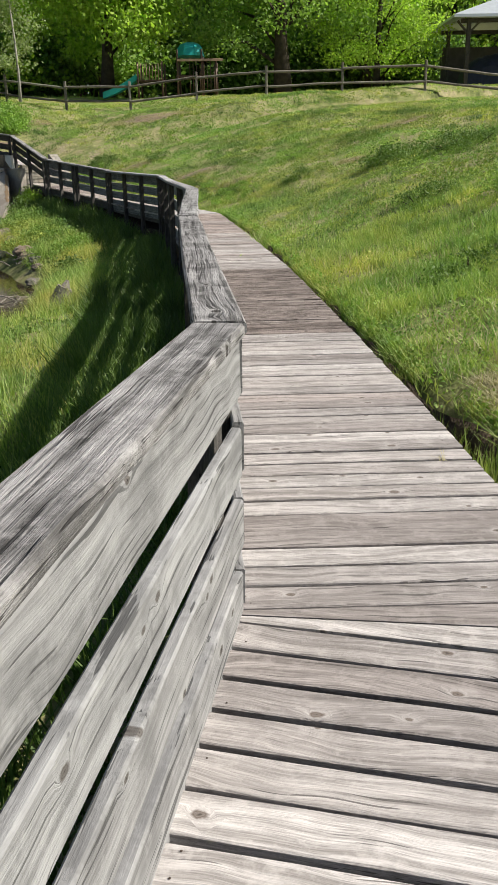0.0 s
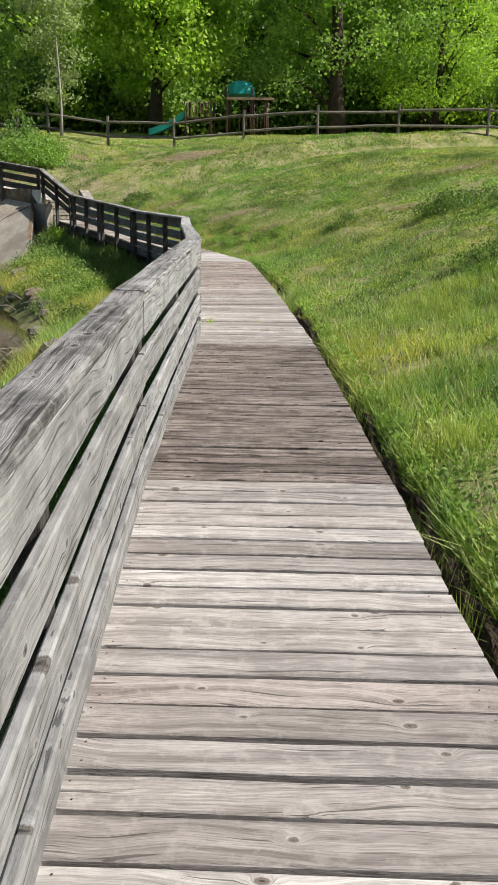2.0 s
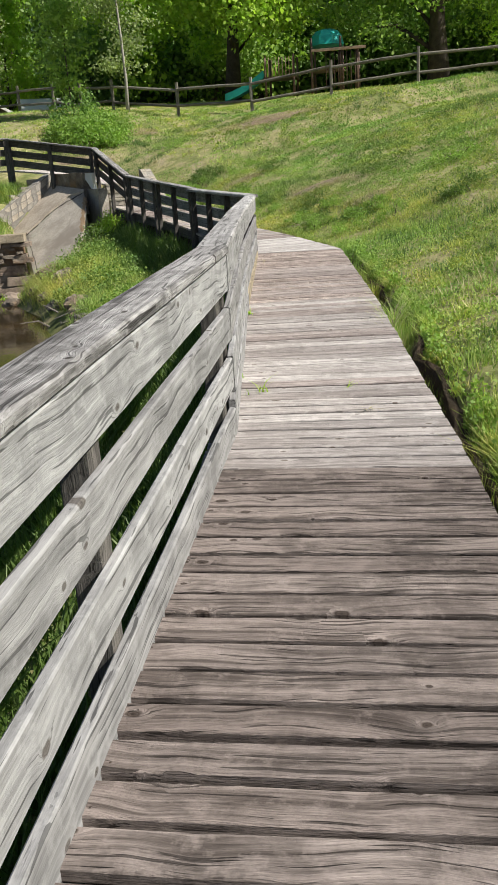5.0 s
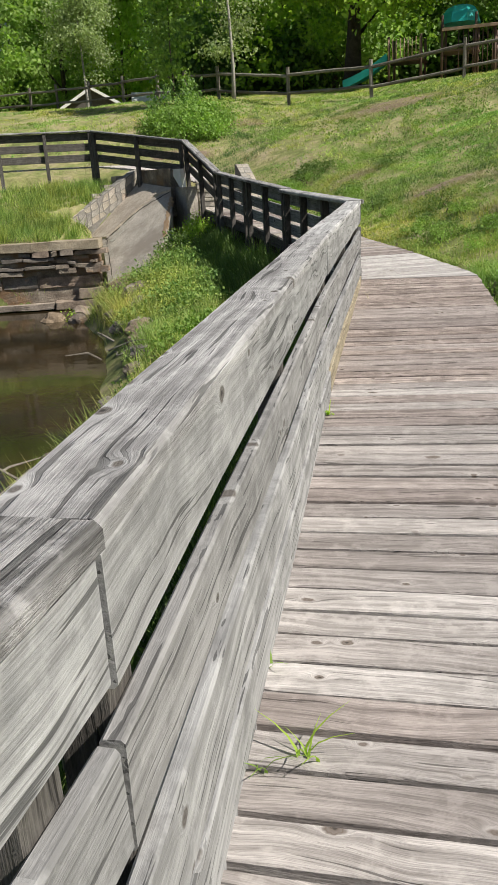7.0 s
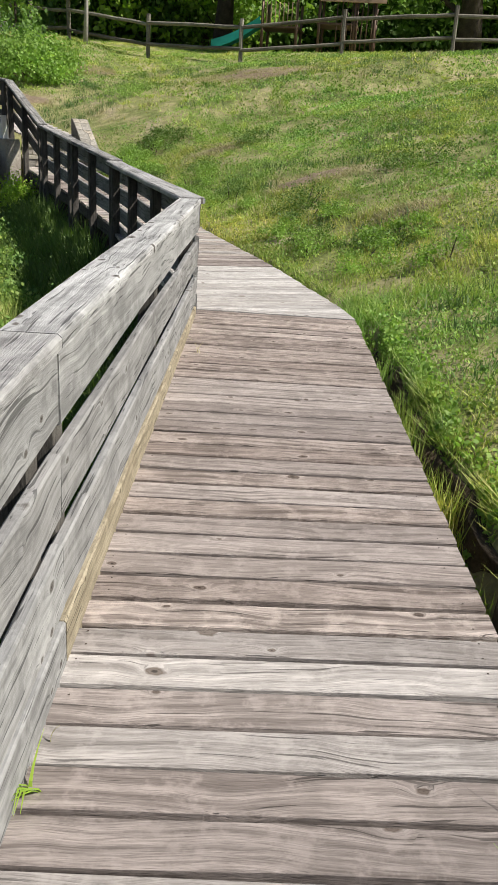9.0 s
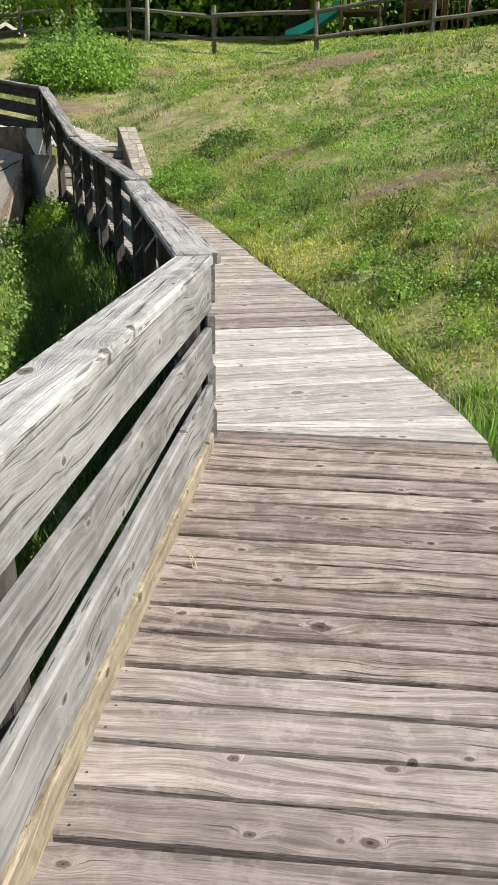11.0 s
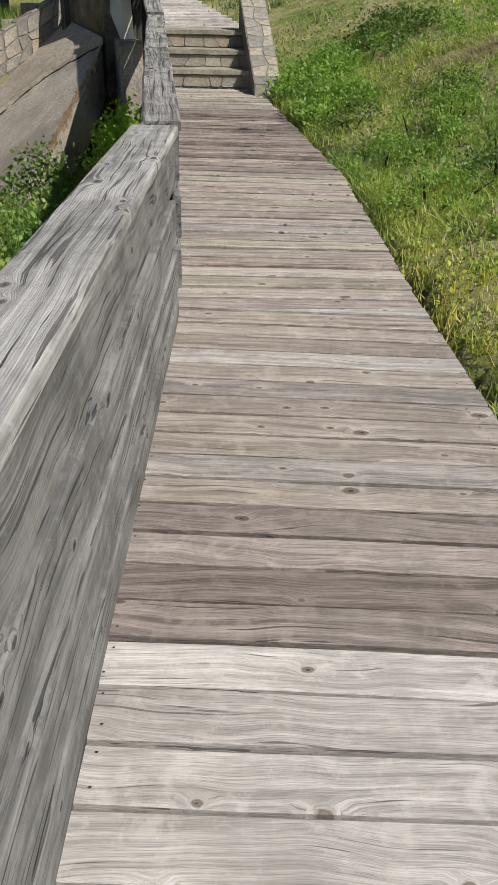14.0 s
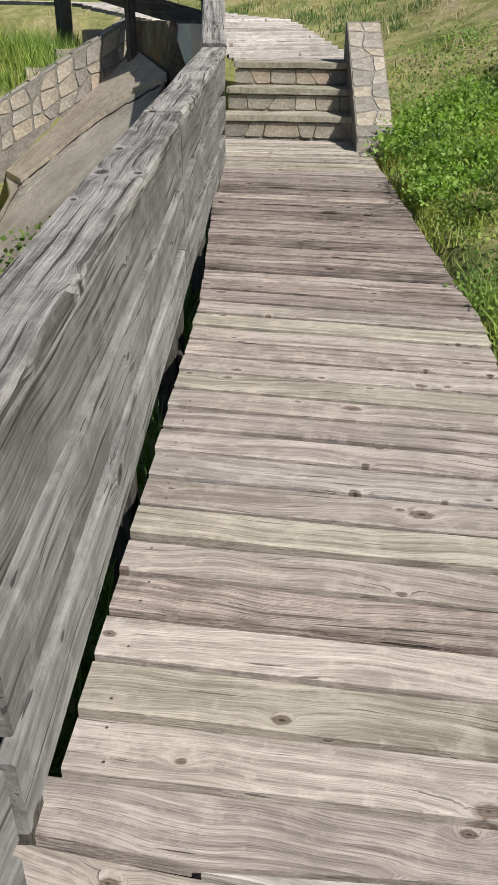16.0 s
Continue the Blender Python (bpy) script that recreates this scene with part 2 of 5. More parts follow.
CONCRETE = rough_mat("stained old concrete", [(0.33, 0.295, 0.25), (0.48, 0.435, 0.37), (0.6, 0.55, 0.475)], 1.9, 0.9, 0.6, 0.03, (0.3, 0.265, 0.22))
CONCRETE_STEP = rough_mat("mossy concrete step", [(0.24, 0.225, 0.165), (0.36, 0.335, 0.27), (0.47, 0.445, 0.38)], 5.0, 0.9, 0.5, 0.015)
CONCRETE_PALE = rough_mat("sunlit stained concrete slab", [(0.33, 0.285, 0.225), (0.47, 0.41, 0.335), (0.56, 0.5, 0.415)], 1.4, 0.9, 0.6, 0.02, None, 18.0)
MORTAR_PALE = rough_mat("pale broken mortar", [(0.4, 0.37, 0.31), (0.55, 0.52, 0.45)], 8.0, 0.95, 0.5, 0.01)
RUBBLE = rough_mat("tan rubble stone", [(0.3, 0.28, 0.24), (0.4, 0.375, 0.325), (0.47, 0.44, 0.39)], 3.0, 0.85, 0.5, 0.02, None, 30.0, True)
BARK = rough_mat("tree bark", [(0.06, 0.048, 0.038), (0.11, 0.09, 0.07)], 5.0, 0.95, 1.0, 0.05)
BIRCH = rough_mat("pale thin bark", [(0.3, 0.28, 0.25), (0.45, 0.43, 0.38)], 9.0, 0.9, 0.4, 0.01)
LEAF_BRIGHT = leaf_mat("spring leaf", [(0.36, 0.53, 0.08), (0.43, 0.61, 0.1), (0.52, 0.68, 0.14)], 0.55, 0.55)
LEAF_MID = leaf_mat("wood leaf", [(0.22, 0.36, 0.085), (0.28, 0.43, 0.1), (0.35, 0.49, 0.125)], 0.55, 0.5)
LEAF_DEEP = leaf_mat("deep wood leaf", [(0.135, 0.24, 0.07), (0.17, 0.285, 0.08), (0.21, 0.33, 0.09)], 0.6, 0.45)
LEAF_PALE = leaf_mat("pale sapling leaf", [(0.3, 0.38, 0.17), (0.38, 0.46, 0.22), (0.46, 0.53, 0.28)], 0.6, 0.45)
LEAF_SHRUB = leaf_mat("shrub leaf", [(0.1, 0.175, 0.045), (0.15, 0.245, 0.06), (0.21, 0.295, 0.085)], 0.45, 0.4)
GRASS = leaf_mat("grass blade", [(0.265, 0.36, 0.11), (0.4, 0.49, 0.165), (0.51, 0.565, 0.22), (0.62, 0.57, 0.35)], 0.7, 0.4, True)
HERB = leaf_mat("low herb leaf", [(0.165, 0.26, 0.08), (0.28, 0.385, 0.12), (0.42, 0.5, 0.17)], 0.6, 0.35, True)
GRASS_DEEP = leaf_mat("deep green grass tuft", [(0.085, 0.155, 0.06), (0.13, 0.215, 0.075), (0.2, 0.29, 0.1)], 0.6, 0.35)
GRASS_DRY = leaf_mat("dry grass blade", [(0.46, 0.42, 0.25), (0.56, 0.5, 0.33), (0.4, 0.35, 0.22)], 0.8, 0.3)
FLOWER = leaf_mat("small yellow bloom", [(0.5, 0.43, 0.05), (0.42, 0.4, 0.08)], 0.7, 0.3)
DIRT = rough_mat("bare brown dirt", [(0.2, 0.15, 0.1), (0.32, 0.25, 0.18)], 4.0, 0.95, 0.8, 0.03)
METAL_ROOF = plain("pale metal roofing", (0.62, 0.66, 0.72), 0.35, 0.08, 0.3)
ROOF_DARK = plain("grey shingle roof", (0.10, 0.105, 0.11), 0.9, 0.25)
WALL_WHITE = plain("white painted siding", (0.75, 0.74, 0.7), 0.7, 0.06)
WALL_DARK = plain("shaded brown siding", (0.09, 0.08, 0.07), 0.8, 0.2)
TEAL = plain("teal plastic", (0.02, 0.36, 0.34), 0.4, 0.12)
BROWN_STEEL = plain("brown coated steel", (0.11, 0.065, 0.045), 0.55, 0.2)
TAN = plain("tan plastic", (0.42, 0.28, 0.2), 0.5, 0.1)


def water_mat():
    m, nt, b = material("brown pond water", 0.06, 0.5)
    v = coords(nt)
    n = noise_tex(nt, v, 0.7, 3.0)
    nt.links.new(ramp(nt, n, [(0.35, (0.02, 0.016, 0.008)), (0.7, (0.05, 0.034, 0.016))]), b.inputs["Base Color"])
    bump(nt, b, noise_tex(nt, v, 5.0, 3.0), 0.12, 0.02)
    return m


WATER = water_mat()


# ---- mesh helpers ----
def mesh(name, verts, faces, mat, smooth=False):
    me = bpy.data.meshes.new(name)
    me.from_pydata([tuple(v) for v in verts], [], [tuple(f) for f in faces])
    me.materials.append(mat)
    if smooth:
        me.shade_smooth()
    me.update()
    return me


def part(name, me, parent, m=None, label=""):
    ob = new(name, me)
    ob.parent = parent
    if m is not None:
        ob.matrix_basis = m
    if label:
        ob["label"] = label
    return ob


def thing(name, label, category, at=(0, 0, 0), group="", kind=""):
    ob = new(name)
    ob.empty_display_size = 0.2
    ob.location = at
    return tagged(ob, label, category, group, kind)


def beam_data(length, w, h, ch=0.006, rings=2, wob=0.0, seed=0):
    """A timber along +x from 0 to length, w wide (y), h high (z, top at 0), with eased edges."""
    rnd = random.Random(seed)
    y, z = w / 2, h
    prof = [(-y + ch, 0), (y - ch, 0), (y, -ch), (y, -z + ch), (y - ch, -z), (-y + ch, -z), (-y, -z + ch), (-y, -ch)]
    verts, faces = [], []
    for k in range(rings):
        x = length * k / (rings - 1)
        dy, dz, tw = (rnd.uniform(-wob, wob) for _ in range(3))
        for py, pz in prof:
            verts.append((x, py + dy, pz + dz * 0.6 + tw * 0.5 * py / max(w, 0.01)))
    n = len(prof)
    for k in range(rings - 1):
        for i in range(n):
            a, b2 = k * n + i, k * n + (i + 1) % n
            faces.append((a, b2, b2 + n, a + n))
    faces.append(tuple(range(n - 1, -1, -1)))
    faces.append(tuple((rings - 1) * n + i for i in range(n)))
    return verts, faces


def along(p0, p1, up=(0, 0, 1)):
    """Pose with x from p0 to p1 and z as near up as can be."""
    p0, p1 = Vector(p0), Vector(p1)
    x = (p1 - p0).normalized()
    y = Vector(up).cross(x).normalized()
    z = x.cross(y)
    m = Matrix((x, y, z)).transposed().to_4x4()
    m.translation = p0
    return m


SEED = [100]


def beam(name, p0, p1, w, h, mat, parent, up=(0, 0, 1), ch=0.006, rings=3, wob=0.003, label=""):
    """A timber from p0 to p1; the points lie on the middle of its top face."""
    SEED[0] += 1
    length = (Vector(p1) - Vector(p0)).length
    v, f = beam_data(length, w, h, ch, rings, wob, SEED[0])
    return part(name, mesh(name, v, f, mat), parent, along(p0, p1, up), label)


def lerp(a, b, t):
    return tuple(x + (y - x) * t for x, y in zip(a, b))


# ---- the plan: left edge, right edge and height of the boardwalk by stations ----
STATIONS = [
    # left, right, z, wood, count hint
    ((-0.67, -1.40), (0.60, -1.62), 0.0),
    ((0.0, 2.56), (1.23, 2.28), 0.0),
    ((0.0, 2.62), (1.27, 2.66), 0.0),
    ((-0.38, 6.87), (0.92, 6.95), 0.0),
    ((-0.70, 10.78), (0.56, 10.87), 0.0),
    ((-1.35, 15.48), (-0.05, 15.74), 0.01),
    ((-2.02, 19.80), (-0.70, 19.97), 0.06),
    ((-2.06, 19.895), (-0.905, 20.525), 0.06),
    ((-2.915, 21.52), (-1.67, 22.08), 0.095),
    ((-3.90, 23.43), (-2.75, 23.92), 0.160),
    ((-3.905, 23.59), (-2.87, 24.12), 0.170),
    ((-5.26, 25.77), (-4.10, 26.25), 0.30),
    ((-7.55, 29.00), (-6.45, 29.55), 0.50),
]

# ---- terrain ----
RIGHT_LINE = [(2.2, -40, 0)] + [(r[0], r[1], z) for l, r, z in STATIONS] + [(-7.3, 31.0, 1.05), (-9.0, 32.6, 1.2), (-12.0, 32.9, 1.45), (-45, 24, 1.6)]
LEFT_LINE = [(-6.5, -40, 0)] + [(l[0], l[1], z) for l, r, z in STATIONS] + [(-8.4, 30.4, 1.05), (-11.2, 30.7, 1.45), (-13.3, 29.4, 1.5), (-45, 16, 1.5)]


def near_line(x, y, line):
    """Distance to a polyline, height of its nearest point, and side (positive to the right of its run)."""
    best = np.full(x.shape, 1e9)
    zb, side = np.zeros(x.shape), np.zeros(x.shape)
    for (ax, ay, az), (bx, by, bz) in zip(line, line[1:]):
        dx, dy = bx - ax, by - ay
        ll = dx * dx + dy * dy
        if ll < 1e-9:
            continue
        t = np.clip(((x - ax) * dx + (y - ay) * dy) / ll, 0, 1)
        d = np.hypot(x - ax - t * dx, y - ay - t * dy)
        s = (x - ax) * dy - (y - ay) * dx
        hit = d < best - 1e-9
        best = np.where(hit, d, best)
        zb = np.where(hit, az + t * (bz - az), zb)
        side = np.where(hit, s, side)
    return best, zb, np.sign(side)


def lumps(x, y):
    out = np.zeros(x.shape)
    for k, (fx, fy, ph, a) in enumerate([(0.61, 0.37, 0.3, 0.05), (-0.43, 0.83, 1.7, 0.045), (1.7, 1.1, 0.9, 0.025), (-1.3, 2.1, 2.2, 0.02), (3.7, -2.9, 0.4, 0.012), (4.1, 5.3, 5.1, 0.01)]):
        out += a * np.sin(fx * x + fy * y + ph)
    return out


SLAB = (-8.42, 29.18, 0.87)


def slab_z(x, y):
    return SLAB[2] + 0.655 * (y - SLAB[1]) + 0.42 * (x - SLAB[0])


def ditch_w(y):
    """Width of the open ditch between the plank ends and the cut bank."""
    w = np.interp(y, [1, 2.5, 4.5, 6.0, 8.5, 11, 13, 15, 17, 19.3, 20.6, 21.3, 22.5, 24], [0.2, 0.2, 0.15, 0.07, 0.05, 0.04, 0.09, 0.16, 0.15, 0.1, 0.13, 0.05, 0.03, 0.0])
    return w * (1 + 0.25 * np.sin(3.1 * y) + 0.2 * np.sin(7.3 * y + 1))


def ground_z(x, y):
    x, y = np.asarray(x, float), np.asarray(y, float)
    dr, zr, sr = near_line(x, y, RIGHT_LINE)
    dr = np.maximum(dr - ditch_w(y), np.minimum(dr, 0.02))
    dl, zl, sl = near_line(x, y, LEFT_LINE)
    dl_low = dl / (1 + 0.5 * np.clip((13.5 - y) / 2.5, 0, 1))
    hill = zr + np.interp(dr, [0, 0.07, 0.13, 0.28, 1.2, 2, 3, 4, 5, 6, 8, 12, 17, 25, 45, 90], [-0.36, -0.3, -0.1, -0.02, 0.22, 0.52, 0.88, 1.22, 1.5, 1.78, 2.15, 2.65, 3.0, 3.3, 3.9, 4.6])
    ditch = np.interp(dr, [0, 0.07, 0.13, 0.28], [0.24, 0.2, 0.06, 0.0]) * np.clip((y - 19.0) / 1.5, 0, 1)
    hill = hill + ditch
    hill = hill + lumps(x, y) * np.clip(dr / 2, 0, 1)
    low = np.interp(dl_low, [0, 0.5, 1.5, 2.3, 2.8, 3.3, 4.2, 30, 60], [-0.62, -0.72, -0.9, -1.1, -1.32, -1.65, -2.1, -2.1, 1.0]) + 0.3 * zl * np.clip(1 - dl / 3, 0, 1)
    # bank beside the spillway and grassy shelf below the far rail
    bank = np.clip((y - 19.5) / 6.0, 0, 1) * np.clip(1 - dl / 4.5, 0, 1)
    low = low + bank * 0.4
    shelf = np.interp(dl, [0, 0.6, 3.6, 4.6], [-0.35, -0.45, -1.45, -1.6]) + zl
    w = np.clip((-9.9 - x) / 0.4, 0, 1) * np.clip((y - (27.05 + 0.34 * (x + 9.4))) / 0.25, 0, 1)
    low = low * (1 - w) + shelf * w
    under = (x > np.interp(y, [25.6, 28.4, 28.6, 30.6], [-9.9, -10.1, -11.1, -9.6])) & (x < -7.6) & (y > 25.6) & (y < 30.7)
    low = np.where(under, np.minimum(low, slab_z(x, y) - 0.5), low)
    low = low + lumps(x, y) * np.clip((dl - 0.3) / 2, 0, 1) * 0.8
    mid = np.minimum(zr, zl) - 0.55
    return np.where(sr > 0, hill, np.where(sl < 0, low, mid))


def value_noise(x, y, scale, seed):
    """Smooth patches between 0 and 1, about 1 / scale metres across."""
    x, y = np.asarray(x) * scale, np.asarray(y) * scale
    i, j = np.floor(x), np.floor(y)
    u, v = x - i, y - j
    u, v = u * u * (3 - 2 * u), v * v * (3 - 2 * v)

    def corner(a, b):
        h = np.sin(a * 127.1 + b * 311.7 + seed * 74.7) * 43758.5453
        return h - np.floor(h)
    return (corner(i, j) * (1 - u) + corner(i + 1, j) * u) * (1 - v) + (corner(i, j + 1) * (1 - u) + corner(i + 1, j + 1) * u) * v


def patches(x, y, scale, seed):
    return 0.55 * value_noise(x, y, scale, seed) + 0.3 * value_noise(x, y, scale * 2.3, seed + 1) + 0.15 * value_noise(x, y, scale * 5.1, seed + 2)


def spaced(a, b, lo, hi, step):
    fine = list(np.arange(lo, hi + 1e-6, step))
    out, s = [], step
    p = lo
    while p > a:
        s *= 1.35
        p -= s
        out.insert(0, max(p, a))
    out += fine
    p, s = hi, step
    while p < b:
        s *= 1.35
        p += s
        out.append(min(p, b))
    return np.array(out)


gx, gy = spaced(-900, 900, -16, 14, 0.16), spaced(-900, 900, -4, 44, 0.2)
GX, GY = np.meshgrid(gx, gy)
GZ = ground_z(GX, GY)
nx = len(gx)
verts = np.stack([GX.ravel(), GY.ravel(), GZ.ravel()], 1)
faces = [(j * nx + i, j * nx + i + 1, (j + 1) * nx + i + 1, (j + 1) * nx + i) for j in range(len(gy) - 1) for i in range(nx - 1)]
ground = new("ground", mesh("ground", verts.tolist(), faces, GROUND, True))
tagged(ground, "grassy hillside falling to a creek hollow", "ground", kind="structure")

pond_x = [(-60, -60), (-2.6, -60), (-2.6, 15), (-4.0, 27.6), (-60, 27.6)]
pond = new("water", mesh("water", [(x, y, -1.5) for x, y in pond_x], [(0, 1, 2, 3, 4)], WATER))
tagged(pond, "shallow still brown pond water below the spillway", "water", kind="structure")

# ---- boardwalk ----
BOARD_W, GAP = 0.137, 0.010
boardwalk = thing("boardwalk", "weathered grey plank boardwalk on timber joists", "boardwalk", kind="structure")
tones = {1: WOOD_PALE, 3: WOOD_PALE, 5: WOOD_PALE, 8: WOOD_NEW}
NAILS = []


def lay(p0, p1, z, run, width, mat, rnd):
    """One plank from p0 to p1, its ends cut along the run of the walk."""
    a, b = Vector((*p0, z)), Vector((*p1, z))
    d = (b - a).normalized()
    a, b = a - d * rnd.uniform(0.014, 0.022), b + d * rnd.uniform(-0.004, 0.007)
    m = along(a, b)
    m.translation.z += rnd.uniform(-0.003, 0.003)
    skew = run.dot(d.to_2d()) / max(0.2, run.dot(Vector((-d.y, d.x))))
    v, f = beam_data((b - a).length, width, 0.038, 0.0045, 5, 0.0028, rnd.randrange(99999))
    v = [(x + y * skew, y, z2) for x, y, z2 in v]
    for fx in (0.06, 0.94):
        for fy in (-0.3, 0.3):
            if rnd.random() < 0.5:
                NAILS.append(m @ Vector((fx * (b - a).length + rnd.uniform(-0.012, 0.012) + fy * width * skew, fy * width + rnd.uniform(-0.008, 0.008), 0.002)))
    return part("plank", mesh("plank", v, f, mat), boardwalk, m)


def fill(s0, s1, mat_for, rnd, gap=GAP):
    (l0, r0, z0), (l1, r1, z1) = s0, s1
    run = Vector(lerp(l1, r1, 0.5)) - Vector(lerp(l0, r0, 0.5))
    n = max(1, round(run.length / (BOARD_W + GAP)))
    step = run.length / n
    run.normalize()
    for k in range(n):
        t = (k + 0.5 + rnd.uniform(-0.015, 0.015)) / n
        z = z0 + (z1 - z0) * t
        lay(lerp(l0, l1, t), lerp(r0, r1, t), z, run, step - gap * rnd.uniform(0.5, 1.4), mat_for(t), rnd)


rnd = random.Random(4)


def tone_for(i):
    def pick(t):
        if i == 12:   # ramp up to the steps: dark and worn, paler at the top
            return rnd.choice([WOOD_BEIGE, WOOD_OLIVE]) if t > 0.72 else (WOOD_WARM if t > 0.6 or t < 0.05 else rnd.choice([WOOD_DARK, WOOD_BROWN, WOOD_BROWN]))
        if i == 11:
            return [WOOD_BEIGE, WOOD_OLIVE, WOOD_BEIGE, WOOD_BROWN, WOOD_BEIGE, WOOD_OLIVE, WOOD_BEIGE, WOOD_PALE, WOOD_WARM][int(t * 16) % 9]
        if i == 9:
            return WOOD_WARM if t < 0.24 else (WOOD_BEIGE if rnd.random() < 0.7 else WOOD_PALE)
        if i == 4:
            return WOOD_DARK
        if i == 6:
            if t > 0.93:
                return WOOD_BROWN if t > 0.97 else rnd.choice([WOOD_OCHRE, WOOD_BROWN])
            return WOOD_BROWN if rnd.random() < (0.95 if t > 0.55 else 0.3) else WOOD_WARM
        return tones[i] if rnd.random() < (1.0 if i in (1, 8) else 0.88) else WOOD_WARM
    return pick


for i in (1, 3, 4, 5, 6, 8, 9, 11, 12):
    fill(STATIONS[i - 1], STATIONS[i], tone_for(i), rnd, 0.025 if i == 4 else 0.02 if i < 7 else (0.01 if i in (8, 9) else 0.014))


def wedge(pts, z, mat):
    c = Vector((sum(p[0] for p in pts) / len(pts), sum(p[1] for p in pts) / len(pts), z))
    turn = Matrix.Rotation(math.atan2(pts[1][1] - pts[0][1], pts[1][0] - pts[0][0]), 4, "Z")
    flat = [turn.inverted() @ Vector((p[0] - c.x, p[1] - c.y, 0)) for p in pts]
    v = [(p.x, p.y, 0) for p in flat] + [(p.x, p.y, -0.038) for p in flat]
    n = len(pts)
    f = [tuple(range(n)), tuple(range(2 * n - 1, n - 1, -1))] + [(i, i + n, (i + 1) % n + n, (i + 1) % n) for i in range(n)]
    part("plank", mesh("plank", v, f, mat), boardwalk, Matrix.Translation(c) @ turn, "tapered filler plank")


wedge([(-0.02, 2.558), (1.236, 2.288), (1.256, 2.455), (-0.01, 2.585)], 0, WOOD_PALE)
wedge([(-0.01, 2.592), (1.257, 2.462), (1.275, 2.652), (0.0, 2.612)], 0.001, WOOD_PALE)
wedge([(-2.02, 19.806), (-0.70, 19.977), (-0.765, 20.16), (-2.035, 19.838)], 0.062, WOOD_NEW)
wedge([(-2.036, 19.845), (-0.767, 20.167), (-0.828, 20.346), (-2.045, 19.87)], 0.062, WOOD_NEW)
wedge([(-2.046, 19.877), (-0.83, 20.354), (-0.898, 20.518), (-2.055, 19.888)], 0.062, WOOD_NEW)

wedge([(-3.905, 23.44), (-3.575, 23.588), (-2.822, 24.036), (-2.866, 24.112), (-3.94, 23.56)], 0.166, WOOD_WARM)
wedge([(-3.565, 23.578), (-2.757, 23.93), (-2.815, 24.028)], 0.168, WOOD_NEW)
nail_v, nail_f = [], []
for c in NAILS:
    o = len(nail_v)
    nail_v += [(c.x + 0.0034 * math.cos(k * 1.0472), c.y + 0.0034 * math.sin(k * 1.0472), c.z) for k in range(6)] + [(c.x, c.y, c.z + 0.0015)]
    nail_f += [(o + k, o + (k + 1) % 6, o + 6) for k in range(6)]
nails = part("nail_heads", mesh("nail_heads", nail_v, nail_f, plain("rusty dark nail", (0.07, 0.05, 0.04), 0.6, 0.3, 0.5)), boardwalk, None, "small rusty nail heads")
tagged(nails, "small rusty nail heads in the planks", kind="stuff")

# joists under the planks
for side in (0.06, 0.5, 0.94):
    for s0, s1 in zip(STATIONS, STATIONS[1:]):
        a = Vector((*lerp(s0[0], s0[1], side), s0[2] - 0.045))
        b = Vector((*lerp(s1[0], s1[1], side), s1[2] - 0.045))
        if (b - a).length > 0.5:
            beam("joist", a, b, 0.05, 0.2, WOOD_POST, boardwalk)


# bare soil, its colour darkened so the plank gaps look shaded
UNDER_SOIL = rough_mat("soil under the planks darkened as shade", [(0.03, 0.025, 0.018), (0.07, 0.055, 0.04)], 4.0, 0.95, 0.8, 0.03)
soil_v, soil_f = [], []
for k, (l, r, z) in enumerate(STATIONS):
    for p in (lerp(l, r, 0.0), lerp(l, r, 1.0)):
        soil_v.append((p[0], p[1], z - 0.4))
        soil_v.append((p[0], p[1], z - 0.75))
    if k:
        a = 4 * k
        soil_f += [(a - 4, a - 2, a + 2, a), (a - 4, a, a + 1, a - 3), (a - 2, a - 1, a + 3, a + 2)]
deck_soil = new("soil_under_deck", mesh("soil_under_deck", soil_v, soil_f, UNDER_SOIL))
tagged(deck_soil, "bare soil below the boardwalk planks, darkened as shade", "soil", kind="structure")


